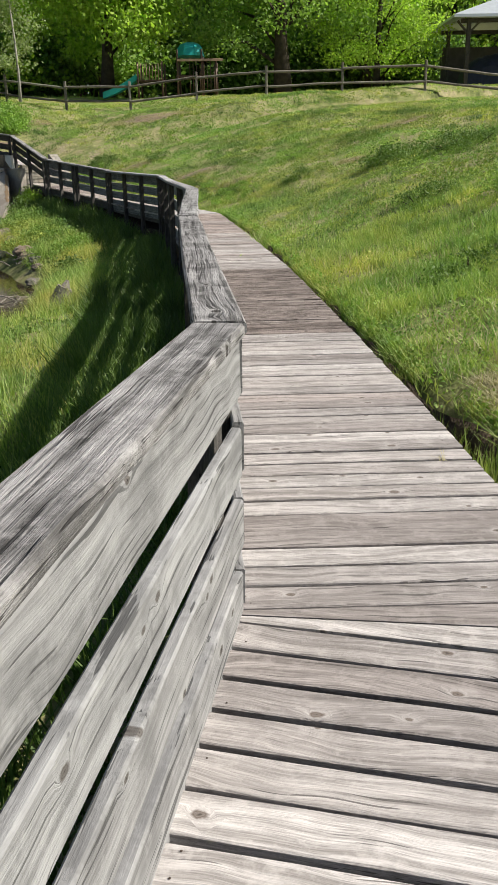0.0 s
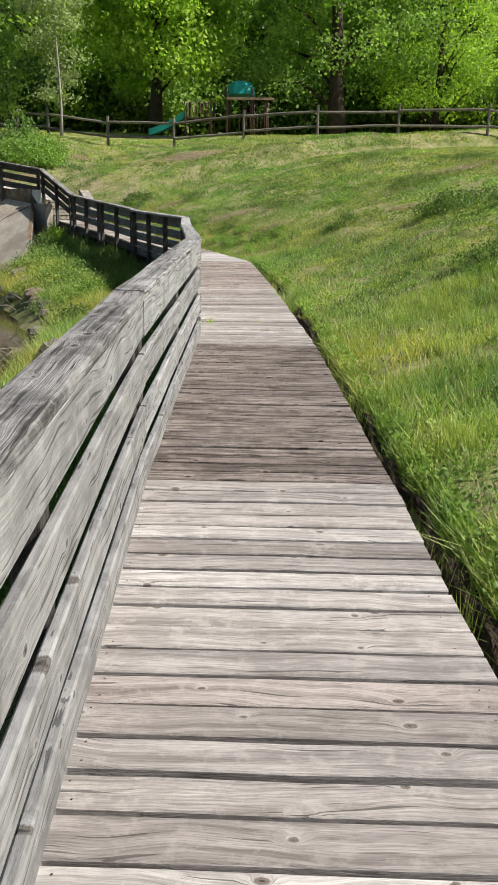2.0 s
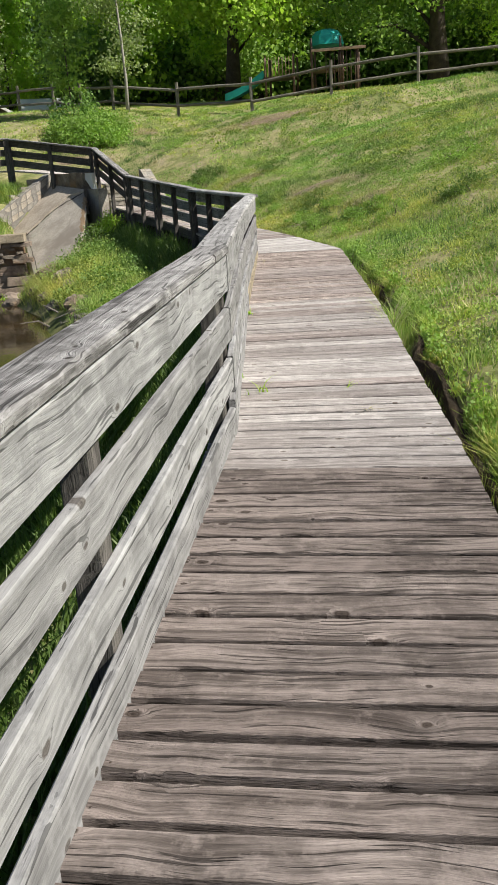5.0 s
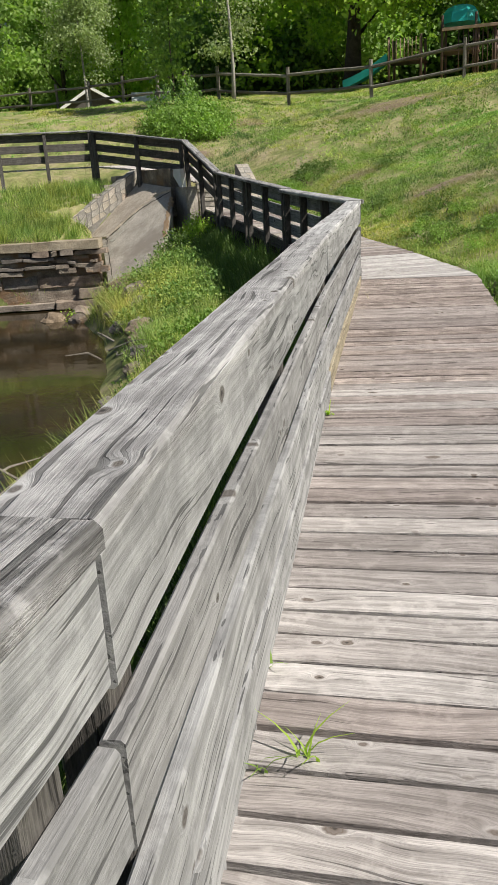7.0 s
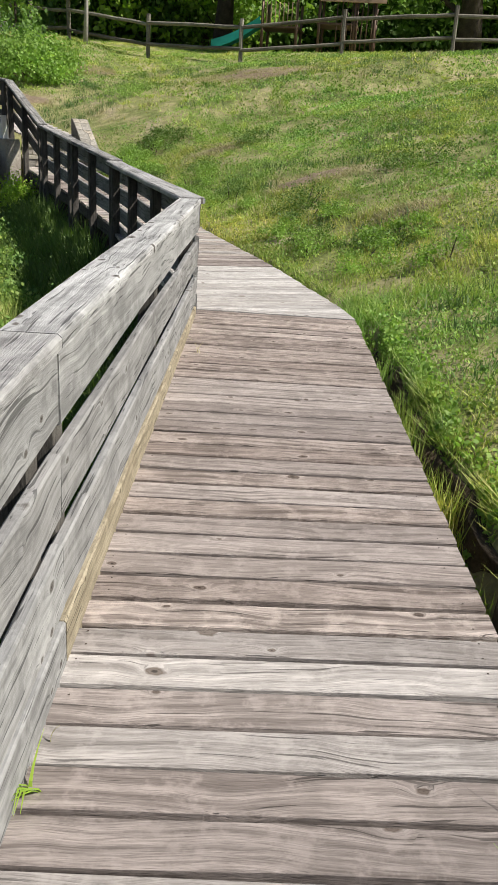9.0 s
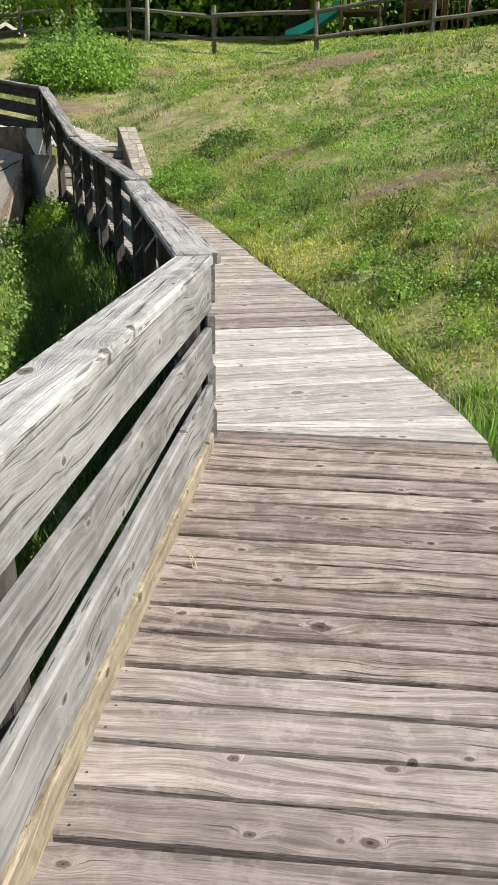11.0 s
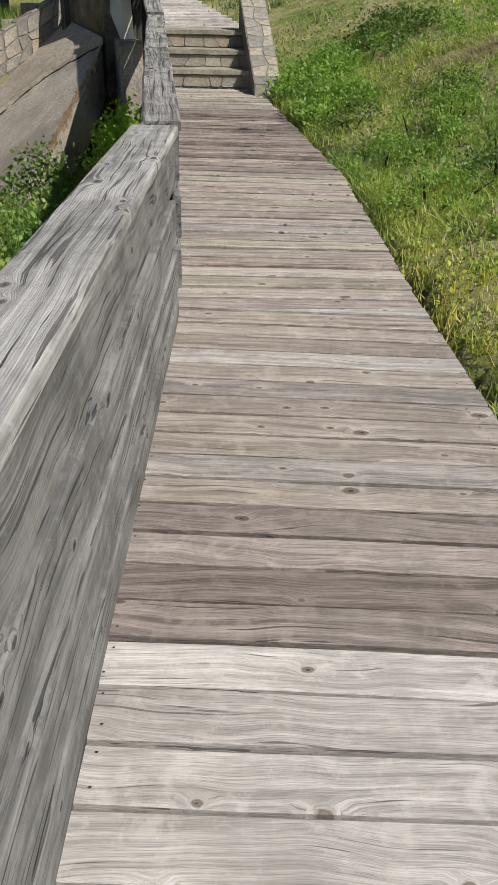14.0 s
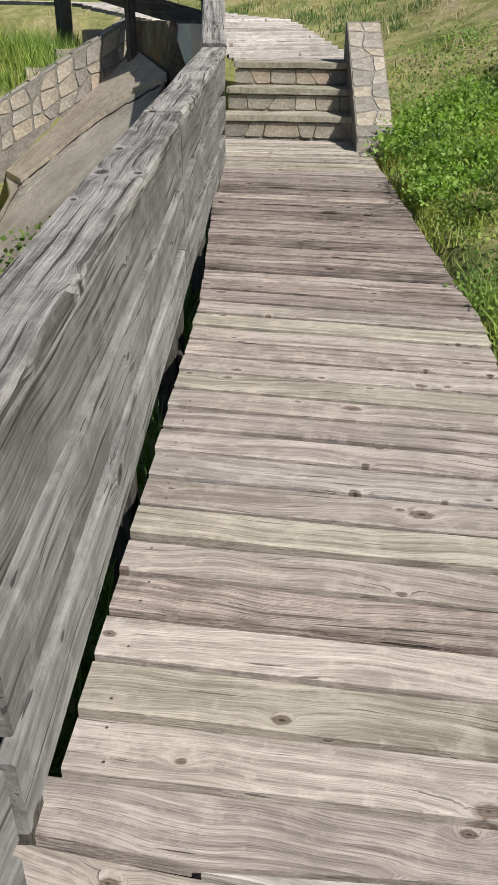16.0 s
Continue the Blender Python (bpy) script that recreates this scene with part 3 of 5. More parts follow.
# ---- railings ----
def railing(points, posts, boards, group="boardwalk railings", cap_w=0.165, cap_t=0.045, label="weathered grey timber railing with wide plank rails", mat=None, over=0.012, ext=0.0, cap=None):
    """points: inner face at deck level (x, y, z). posts: fractions along each span. boards: (bottom, top) heights."""
    top = boards[0][1] + cap_t
    for k, (p, q) in enumerate(zip(points, points[1:])):
        rail = thing("railing", label, "railing", p, group)
        o = Vector(p)
        a, b = Vector(p), Vector(q)
        d = (b - a).normalized()
        flat = Vector((d.x, d.y, 0)).normalized()
        out = Vector((-flat.y, flat.x, 0))
        up = Vector((0, 0, 1))
        g = 0.004
        beam("cap_rail", a - o + out * (cap_w / 2 - over) + up * top + d * (g - ext), b - o + out * (cap_w / 2 - over) + up * top - d * g, cap_w, cap_t, cap or WOOD_CAP, rail, ch=0.01, rings=7, wob=0.004)
        for lo, hi in boards:
            j0, j1 = random.uniform(0.002, 0.006), random.uniform(0.002, 0.006)
            mid = (lo + hi) / 2 + random.uniform(-0.006, 0.006)
            # plank on edge: its wide face looks inwards
            beam("rail_board", a - o + up * mid + d * j0, b - o + up * mid - d * j1, hi - lo, 0.036, mat or (WOOD_OCHRE if lo < 0 and 14 < a.y < 19 else WOOD_RAIL), rail, up=-out, ch=0.006, rings=7, wob=0.005)
        for t in posts:
            c = a.lerp(b, t) - o + out * 0.127
            gz = float(ground_z(np.array([c.x + o.x]), np.array([c.y + o.y]))[0]) - o.z - 0.25
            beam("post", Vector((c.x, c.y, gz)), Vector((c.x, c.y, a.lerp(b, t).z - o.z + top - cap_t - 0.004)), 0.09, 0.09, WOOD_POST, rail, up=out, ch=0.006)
        yield rail


BOARDS_LOW = [(0.712, 0.895), (0.455, 0.618), (0.205, 0.37), (-0.13, 0.118)]
BOARDS_WIDE = [(0.712, 0.895), (0.455, 0.62), (0.2, 0.363), (-0.13, 0.1)]
BOARDS_TIGHT = [(0.705, 0.895), (0.445, 0.626), (0.172, 0.37), (-0.13, 0.128)]
BOARDS_KICK = [(0.655, 0.855), (0.425, 0.602), (0.2, 0.375), (-0.12, 0.165)]
BOARDS_OPEN = [(0.655, 0.855), (0.415, 0.6), (0.18, 0.36)]
INNER_A = [(-0.65, -1.40, 0.02), (0.04, 2.625, 0.03)]
INNER_B = [(0.045, 2.655, 0.03), (-0.365, 6.90, 0.03), (-0.645, 11.34, 0.055), (-1.30, 15.3, 0.02), (-1.94, 19.62, -0.005)]
INNER_C = [(-1.955, 19.71, 0.045), (-3.79, 23.39, 0.085)]
INNER_C2 = [(-3.775, 23.40, 0.10), (-5.14, 25.50, 0.245), (-6.50, 27.62, 0.39)]
rails = list(railing(INNER_A, (0.12, 0.55, 0.96), BOARDS_LOW))
rails += list(railing(INNER_B[:3], (0.03, 0.5, 0.97), BOARDS_WIDE))
rails += list(railing(INNER_B[2:], (0.03, 0.5, 0.97), BOARDS_TIGHT, cap=WOOD_CAP_PALE))
rails += list(railing(INNER_C, (0.03, 0.34, 0.66, 0.97), BOARDS_KICK, mat=WOOD_RAIL_OLD, cap_w=0.2, over=0.012, ext=0.1, cap=WOOD_CAP_PALE))
rails += list(railing(INNER_C2, (0.05, 0.5, 0.95), BOARDS_OPEN, mat=WOOD_RAIL_OLD))
# far rails: boards take the darker wood to paint in their shaded outer faces
INNER_D = [(-6.525, 27.655, 0.335), (-8.09, 29.74, 1.075)]
rails += list(railing(INNER_D, (0.05, 0.5, 0.95), [(0.745, 0.93), (0.5, 0.685), (0.255, 0.44)], label="weathered timber railing with open plank rails, shade in its colour", mat=WOOD_POST))
INNER_E = [(-8.13, 29.79, 1.08), (-11.15, 30.72, 1.52), (-13.3, 29.4, 1.55), (-17.0, 27.2, 1.55)]
rails += list(railing(INNER_E, (0.04, 0.5, 0.97), [(0.745, 0.93), (0.475, 0.66), (0.205, 0.39)], label="weathered timber railing with open plank rails, shade in its colour", mat=WOOD_POST))

# ---- steps and platform ----
U = Vector((1.19, 0.56, 0)).normalized()      # along a riser
V = Vector((-U.y, U.x, 0))                    # up the flight
BASE = Vector((-7.62, 29.06, 0.5))


def block(name, c0, u, v, su, sv, z0, z1, mat, parent, wob=0.012, seed=1, div=6):
    """A rough-edged block: corner c0, su along u, sv along v, from z0 to z1."""
    rnd2 = random.Random(seed)
    bm = bmesh.new()
    bmesh.ops.create_cube(bm, size=1)
    bmesh.ops.bevel(bm, geom=bm.edges[:], offset=0.02, segments=2, affect="EDGES", clamp_overlap=True)
    bmesh.ops.subdivide_edges(bm, edges=[e for e in bm.edges if e.calc_length() > 0.5], cuts=div, use_grid_fill=True)
    for p in bm.verts:
        w = c0 + u * (p.co.x + 0.5) * su + v * (p.co.y + 0.5) * sv
        w.z = z0 + (p.co.z + 0.5) * (z1 - z0)
        n = noise.noise_vector(w * 4.0 + Vector((seed, 0, 0)))
        p.co = w + n * wob
    me = bpy.data.meshes.new(name)
    bm.to_mesh(me)
    bm.free()
    me.materials.append(mat)
    return part(name, me, parent)


steps = thing("stone_steps", "three mossy concrete steps faced with rubble stone", "steps", kind="structure")
for k in range(3):
    c = BASE + V * (0.34 * k)
    top = 0.5 + 0.195 * (k + 1)
    block("step", c, U, V, 1.34 - 0.1 * k, 0.42 if k < 2 else 0.5, 0.1, top - 0.05, CONCRETE_STEP, steps, 0.012, 11 + k)
    block("tread", c - V * 0.03 - U * 0.01, U, V, 1.35 - 0.1 * k, 0.44 if k < 2 else 0.4, top - 0.05, top, CONCRETE_STEP, steps, 0.008, 21 + k)

cheek = thing("cheek_wall", "low rubble stone cheek wall beside the steps", "wall", kind="structure")
CW0 = Vector((-6.3, 29.16, 0))
CHEEK_W = 0.31
CU, CV = Vector((0.83, 0.56, 0)), Vector((-0.56, 0.83, 0))
cv, cf = [], []
prof = [(-0.03, 0.6), (0.1, 0.66), (1.42, 1.41), (1.55, 1.42)]
for s, z in prof:
    for a, zz in ((0, z), (CHEEK_W, z), (CHEEK_W, -0.3), (0, -0.3)):
        p = CW0 + CV * s + CU * a
        cv.append((p.x, p.y, zz))
for k in range(3):
    for i in range(4):
        a, b = k * 4 + i, k * 4 + (i + 1) % 4
        cf.append((a, b, b + 4, a + 4))
cf += [(3, 2, 1, 0), (12, 13, 14, 15)]
part("wall_core", mesh("wall_core", cv, cf, MORTAR), cheek)

# platform above the steps
P0 = BASE + V * 1.02
platform = thing("platform", "sunlit plank platform above the steps", "boardwalk", kind="structure")
boardwalk_keep = boardwalk
boardwalk = platform
PLAT = [((P0.x, P0.y), (P0.x + 1.1 * U.x, P0.y + 1.1 * U.y), 1.085), ((-8.2, 29.95), (-7.6, 31.2), 1.14), ((-9.45, 30.3), (-8.75, 32.0), 1.42), ((-11.2, 30.85), (-11.3, 32.3), 1.6), ((-13.35, 29.5), (-12.7, 30.8), 1.63), ((-17.0, 27.25), (-16.4, 28.5), 1.63)]
for s0, s1 in zip(PLAT, PLAT[1:]):
    fill(s0, s1, lambda t: WOOD_NEW, rnd)
boardwalk = boardwalk_keep

# ---- spillway ----
spill = thing("spillway", "cracked stained concrete spillway chute", "spillway", kind="structure")
chute = [(-9.92, 30.5), (-8.41, 29.24), (-8.04, 28.33), (-7.87, 27.4), (-7.95, 26.8), (-7.98, 26.2), (-9.0, 26.7), (-10.07, 28.6), (-11.0, 29.3)]
v = [(x, y, slab_z(x, y)) for x, y in chute] + [(x, y, slab_z(x, y) - 0.6) for x, y in chute]
n = len(chute)
part("chute", mesh("chute", v, [tuple(range(n))[::-1], tuple(range(n, 2 * n))] + [(i, (i + 1) % n, (i + 1) % n + n, i + n) for i in range(n)], CONCRETE), spill)
wingwall = block("head_wall", Vector((-9.85, 30.45, 0)), Vector((0.79, -0.61, 0)), Vector((0.61, 0.79, 0)), 1.75, 0.3, 0.3, 1.42, STONE_DARK, spill, 0.02, 5)
wall_w = thing("spillway_side_wall", "mortared rubble side wall stepping down the spillway", "wall", kind="structure")
A0, A1 = Vector((-9.80, 30.37, 0)), Vector((-11.13, 28.5, 0))
dd = (A1 - A0).normalized()
nn = Vector((dd.y, -dd.x, 0))
sv, sf = [], []
for t in (0, 1):
    p = A0.lerp(A1, t)
    zt = 1.46 + (0.22 - 1.46) * t
    for off, zz in ((0, zt), (0.3, zt), (0.3, -0.6), (0, -0.6)):
        q = p + nn * off
        sv.append((q.x, q.y, zz))
sf = [(0, 1, 5, 4), (1, 2, 6, 5), (2, 3, 7, 6), (3, 0, 4, 7), (3, 2, 1, 0), (4, 5, 6, 7)]
part("wall_core", mesh("wall_core", sv, sf, MORTAR), wall_w)
dam = thing("dam_wall", "dark layered ledge-stone wall above the pond", "wall", kind="structure")
W0, W1 = Vector((-9.42, 27.1, 0)), Vector((-30, 20.0, 0))
du = (W1 - W0).normalized()
dv = Vector((-du.y, du.x, 0))
block("wall_core", W0, du, -dv, 20, 0.5, -2.2, -0.08, STONE_DARK, dam, 0.05, 8, 30)

# ---- fence on the crest ----
def fence_post(x, y, top=1.22):
    z = float(ground_z(np.array([x]), np.array([y]))[0])
    ob = thing("fence_post", "weathered split-rail fence post in grass", "fence post", (x, y, z), "split rail fence posts")
    SEED[0] += 1
    vv, ff = beam_data(top + 0.3, 0.13, 0.11, 0.025, 4, 0.01, SEED[0])
    part("post", mesh("post", vv, ff, WOOD_FENCE), ob, pose(0.05, 0, -0.3) @ Matrix(((0, 0, 1, 0), (0, 1, 0, 0), (1, 0, 0, 0), (0, 0, 0, 1))))
    return Vector((x, y, z))


FENCE = [(-40, 55), (-33, 52.5), (-28.4, 51), (-24.6, 49.3), (-22.4, 48.2), (-20.1, 47.3), (-17.8, 46.2), (-15.2, 44.2), (-13.3, 42.6), (-11.5, 41.5), (-8.45, 40.3), (-5.42, 39.75), (-2.38, 39.55), (0.75, 39.3), (4.12, 39.3), (7.8, 39.2), (11.2, 39.0), (14.6, 38.6), (18.0, 38.2)]
tops = [fence_post(x, y) for x, y in FENCE]
for a, b in zip(tops, tops[1:]):
    for h, w in ((1.02, 0.12), (0.42, 0.13)):
        rail = thing("fence_rail", "grey split rail of the crest fence", "fence rail", a + Vector((0, 0, h)), "split rail fence rails")
        beam("rail", (0, 0, 0), b - a + Vector((0, 0, random.uniform(-0.06, 0.06))), w, 0.1, WOOD_FENCE, rail, ch=0.03, rings=6, wob=0.022)

# ---- vegetation helpers ----
def fast_mesh(name, co, n_side, mat):
    """Mesh of separate polygons of n_side corners each, from an array of corners."""
    me = bpy.data.meshes.new(name)
    nv = len(co)
    nf = nv // n_side
    me.vertices.add(nv)
    me.vertices.foreach_set("co", np.asarray(co, np.float32).ravel())
    me.loops.add(nv)
    me.loops.foreach_set("vertex_index", np.arange(nv, dtype=np.int32))
    me.polygons.add(nf)
    me.polygons.foreach_set("loop_start", np.arange(0, nv, n_side, dtype=np.int32))
    me.update(calc_edges=True)
    me.materials.append(mat)
    return me


def leaves(centres, size, rng, droop=0.3, slim=0.66, turn=1.0):
    """Four-cornered pointed leaves at the centres, turned every way."""
    n = len(centres)
    nrm = rng.normal(size=(n, 3)) * turn + np.array(sun_from) * 0.35
    nrm /= np.linalg.norm(nrm, axis=1)[:, None]
    d = rng.normal(size=(n, 3))
    d[:, 2] -= droop
    d -= nrm * (d * nrm).sum(1)[:, None]
    d /= np.linalg.norm(d, axis=1)[:, None] + 1e-9
    s = np.cross(nrm, d)
    L = (size * rng.uniform(0.6, 1.35, n))[:, None]
    q = np.empty((n, 4, 3))
    q[:, 0] = centres - d * L * 0.5
    q[:, 1] = centres + s * L * slim * 0.5 + nrm * L * 0.08
    q[:, 2] = centres + d * L * 0.5
    q[:, 3] = centres - s * L * slim * 0.5 + nrm * L * 0.08
    return q.reshape(-1, 3)


def tube(points, radii, sides=8):
    verts, faces = [], []
    pts = [Vector(p) for p in points]
    for k, p in enumerate(pts):
        d = (pts[min(k + 1, len(pts) - 1)] - pts[max(k - 1, 0)]).normalized()
        u = d.orthogonal().normalized()
        w = d.cross(u)
        for i in range(sides):
            a = 2 * math.pi * i / sides
            r = radii[k] * (1 + 0.1 * math.sin(3 * a + k))
            verts.append(p + (u * math.cos(a) + w * math.sin(a)) * r)
    for k in range(len(pts) - 1):
        for i in range(sides):
            a, b = k * sides + i, k * sides + (i + 1) % sides
            faces.append((a, b, b + sides, a + sides))
    faces.append(tuple(range(sides - 1, -1, -1)))
    faces.append(tuple((len(pts) - 1) * sides + i for i in range(sides)))
    return verts, faces


def join(*parts):
    verts, faces = [], []
    for v, f in parts:
        o = len(verts)
        verts += [tuple(p) for p in v]
        faces += [tuple(i + o for i in q) for q in f]
    return verts, faces


def make_tree(seed, height, spread, crown_base, trunk_r, leaf, mat, count, label, bark=None, clumps=70, lean=0.0, name="tree", group="woodland trees", size_clump=0.17):
    rng = np.random.default_rng(seed)
    tree = thing(name, label, "tree", (0, 0, 0), group)
    bend = rng.normal(size=(6, 2)) * 0.03 * height / 6
    pts = [(float(bend[:k, 0].sum()) + lean * k, float(bend[:k, 1].sum()), -0.4 + (height * 0.9 + 0.4) * k / 5) for k in range(6)]
    rad = [trunk_r * (1.35 if k == 0 else 1 - 0.17 * k) for k in range(6)]
    part("trunk", mesh("trunk", *tube(pts, rad, 10), bark or BARK, True), tree)
    limbs, cs = [], []
    for k in range(clumps):
        h = crown_base + (height - crown_base) * rng.uniform(0.0, 1.0) ** 0.8
        f = (h - crown_base) / (height - crown_base)
        prof = spread * (0.55 + 0.75 * f - 1.15 * f * f + 0.12 * math.sin(5 * f + seed))
        a = rng.uniform(0, 2 * math.pi)
        r = prof * math.sqrt(rng.uniform(0.12, 1.15))
        c = np.array([r * math.cos(a) + lean * 5 * f, r * math.sin(a), h])
        cs.append(c)
        if k % 10 == 0:
            h0 = max(crown_base * 0.8, h - 0.5 * r - 0.3)
            t0 = min(0.98, h0 / (height * 0.9))
            base = Vector(lerp(pts[int(t0 * 5)], pts[min(5, int(t0 * 5) + 1)], t0 * 5 % 1))
            mid = base.lerp(Vector(c), 0.55) + Vector((0, 0, 0.15 * r))
            limbs.append(tube([base, mid, Vector(c)], [trunk_r * 0.34, trunk_r * 0.2, trunk_r * 0.05], 5))
    for lv, lf in limbs:
        part("limb", mesh("limb", lv, lf, bark or BARK, True), tree)
    cen = []
    for c in cs:
        n = int(count / clumps * rng.uniform(0.5, 1.5))
        o = rng.normal(size=(n, 3)) * np.array([1.0, 1.0, 0.6]) * spread * size_clump * rng.uniform(0.7, 1.35)
        cen.append(c + o)
    part("crown", fast_mesh("crown", leaves(np.concatenate(cen), leaf, rng), 4, mat), tree)
    return tree


def plant(tree, x, y, turn, s=1.0, dz=0.0):
    z = float(ground_z(np.array([x]), np.array([y]))[0]) + dz
    c = copy_thing(tree, pose(x, y, z, 0, 0, turn))
    c.scale = (s, s, s * (0.94 + 0.1 * ((x * 7.3) % 1)))
    return c


def put_down(tree, x, y, turn=0.0, s=1.0):
    z = float(ground_z(np.array([x]), np.array([y]))[0])
    tree.matrix_basis = pose(x, y, z, 0, 0, turn) @ Matrix.Diagonal((s, s, s, 1))
    return tree


# ---- trees ----
big = put_down(make_tree(3, 16, 7.2, 2.9, 0.34, 0.23, LEAF_BRIGHT, 90000, "broad sunlit spring tree behind the fence", clumps=300, name="shade_tree", group="", size_clump=0.085), -8.0, 49.5)
dark = put_down(make_tree(8, 17, 6.5, 2.2, 0.42, 0.2, LEAF_MID, 48000, "dark leafy tree behind the crest fence", clumps=300, name="shade_tree", group="", size_clump=0.085), 1.9, 49.2)
light = put_down(make_tree(12, 13, 5.0, 1.2, 0.2, 0.16, LEAF_BRIGHT, 30000, "bright small-leaved tree beside the pavilion", clumps=220, name="shade_tree", group="", size_clump=0.1), 7.4, 51.5)
birch = put_down(make_tree(17, 8.5, 1.7, 1.6, 0.07, 0.12, LEAF_PALE, 12000, "slender pale-barked sapling at the fence", BIRCH, 40, name="sapling", group="", size_clump=0.22), -10.75, 41.0)
pale = put_down(make_tree(21, 6.5, 2.6, 1.5, 0.09, 0.14, LEAF_PALE, 11000, "sparse pale-stemmed young tree", BIRCH, 40, name="sapling", group="", size_clump=0.2), -24.5, 55.0)
sap = put_down(make_tree(23, 4.2, 1.1, 0.6, 0.05, 0.16, LEAF_MID, 2200, "leafy sapling behind the round bush", None, 30, name="sapling", group="", size_clump=0.24), -13.2, 41.2)
w1 = make_tree(31, 19, 5.2, 1.6, 0.3, 0.34, LEAF_MID, 15000, "tall leafy tree at the wood edge", clumps=190, size_clump=0.11)
w2 = make_tree(32, 21, 4.6, 3.0, 0.34, 0.38, LEAF_DEEP, 14000, "tall dark leafy tree in the wood", clumps=190, size_clump=0.12)
w3 = make_tree(33, 15, 5.0, 0.6, 0.22, 0.31, LEAF_BRIGHT, 14000, "bright green leafy tree at the wood edge", clumps=190, size_clump=0.11)
rt = random.Random(9)
put_down(w1, -12.5, 70), put_down(w2, -4.0, 68), put_down(w3, 13.5, 60)
for k in range(40):
    row = k % 3
    x = -66 + (k // 3) * 8.4 + rt.uniform(-2.2, 2.2) + row * 2.4
    y = (60, 71, 84)[row] + rt.uniform(-3.5, 3.5) + max(0, -x - 20) * 0.28
    if row < 2 and -34 < x < -14:
        y += 18
    plant(rt.choice(([w3, w3, w1] if x < -12 else [w1, w3, w3, w2]) if row == 0 else [w2, w1, w2]), x, y, rt.uniform(0, 360), rt.uniform(0.8, 1.15))
under = make_tree(41, 5.2, 3.4, 0.2, 0.1, 0.28, LEAF_MID, 5500, "leafy undergrowth at the foot of the wood", clumps=60, name="undergrowth", group="undergrowth", size_clump=0.2)
under2 = make_tree(42, 4.4, 3.2, 0.1, 0.1, 0.28, LEAF_DEEP, 5500, "dark undergrowth at the foot of the wood", clumps=60, name="undergrowth", group="undergrowth", size_clump=0.2)
put_down(under, -14.0, 60.5), put_down(under2, -1.0, 58.0)
for k in range(34):
    x = -62 + k * 3.1 + rt.uniform(-0.8, 0.8)
    y = 57.5 + rt.uniform(-1.5, 4.5) + max(0, -x - 18) * 0.35
    if -38 < x < -19:
        y = 88 + rt.uniform(-2, 3)
    plant(rt.choice([under, under2, under2]), x, y, rt.uniform(0, 360), rt.uniform(0.8, 1.3))
for k in range(20):
    plant(under2, -80 + k * 7.5 + rt.uniform(-1, 1), 96 + rt.uniform(-2, 3), rt.uniform(0, 360), 1.9)
for k in range(34):
    plant(w2, -120 + k * 6.6 + rt.uniform(-3, 3), 104 + rt.uniform(-5, 5) + abs(k - 12) * 1.1, rt.uniform(0, 360), 1.25)


# ---- shrubs and weeds ----
def shrub(x, y, rx, ry, h, n, leaf, mat, label, name="shrub", seed=0, group="", stems=5, dz=0.0):
    rng = np.random.default_rng(seed + 77)
    z = float(ground_z(np.array([x]), np.array([y]))[0]) + dz
    ob = thing(name, label, "shrub" if name in ("shrub", "bush") else "plant", (x, y, z), group)
    k = max(4, n // 90)
    a, r = rng.uniform(0, 2 * np.pi, k), np.sqrt(rng.uniform(0, 1, k))
    hh = h * (1 - 0.55 * r ** 2) * rng.uniform(0.35, 1.0, k)
    c = np.stack([r * rx * np.cos(a), r * ry * np.sin(a), hh], 1)
    gz = ground_z(c[:, 0] + x, c[:, 1] + y) - z
    c[:, 2] += gz
    cen = np.repeat(c, n // k, 0) + rng.normal(size=(k * (n // k), 3)) * np.array([rx, ry, h * 0.8]) * 0.17
    cen[:, 2] = np.maximum(cen[:, 2], ground_z(cen[:, 0] + x, cen[:, 1] + y) - z + 0.02)
    part("foliage", fast_mesh("foliage", leaves(cen, leaf, rng, 0.1), 4, mat), ob)
    st = [tube([(0.3 * c[i, 0], 0.3 * c[i, 1], gz[i] * 0.3 - 0.05), (0.7 * c[i, 0], 0.7 * c[i, 1], c[i, 2] * 0.5), tuple(c[i])], [0.012 + 0.006 * h, 0.01, 0.004], 4) for i in range(min(stems, k))]
    for sv, sf in st:
        part("stem", mesh("stem", sv, sf, BARK), ob)
    return ob


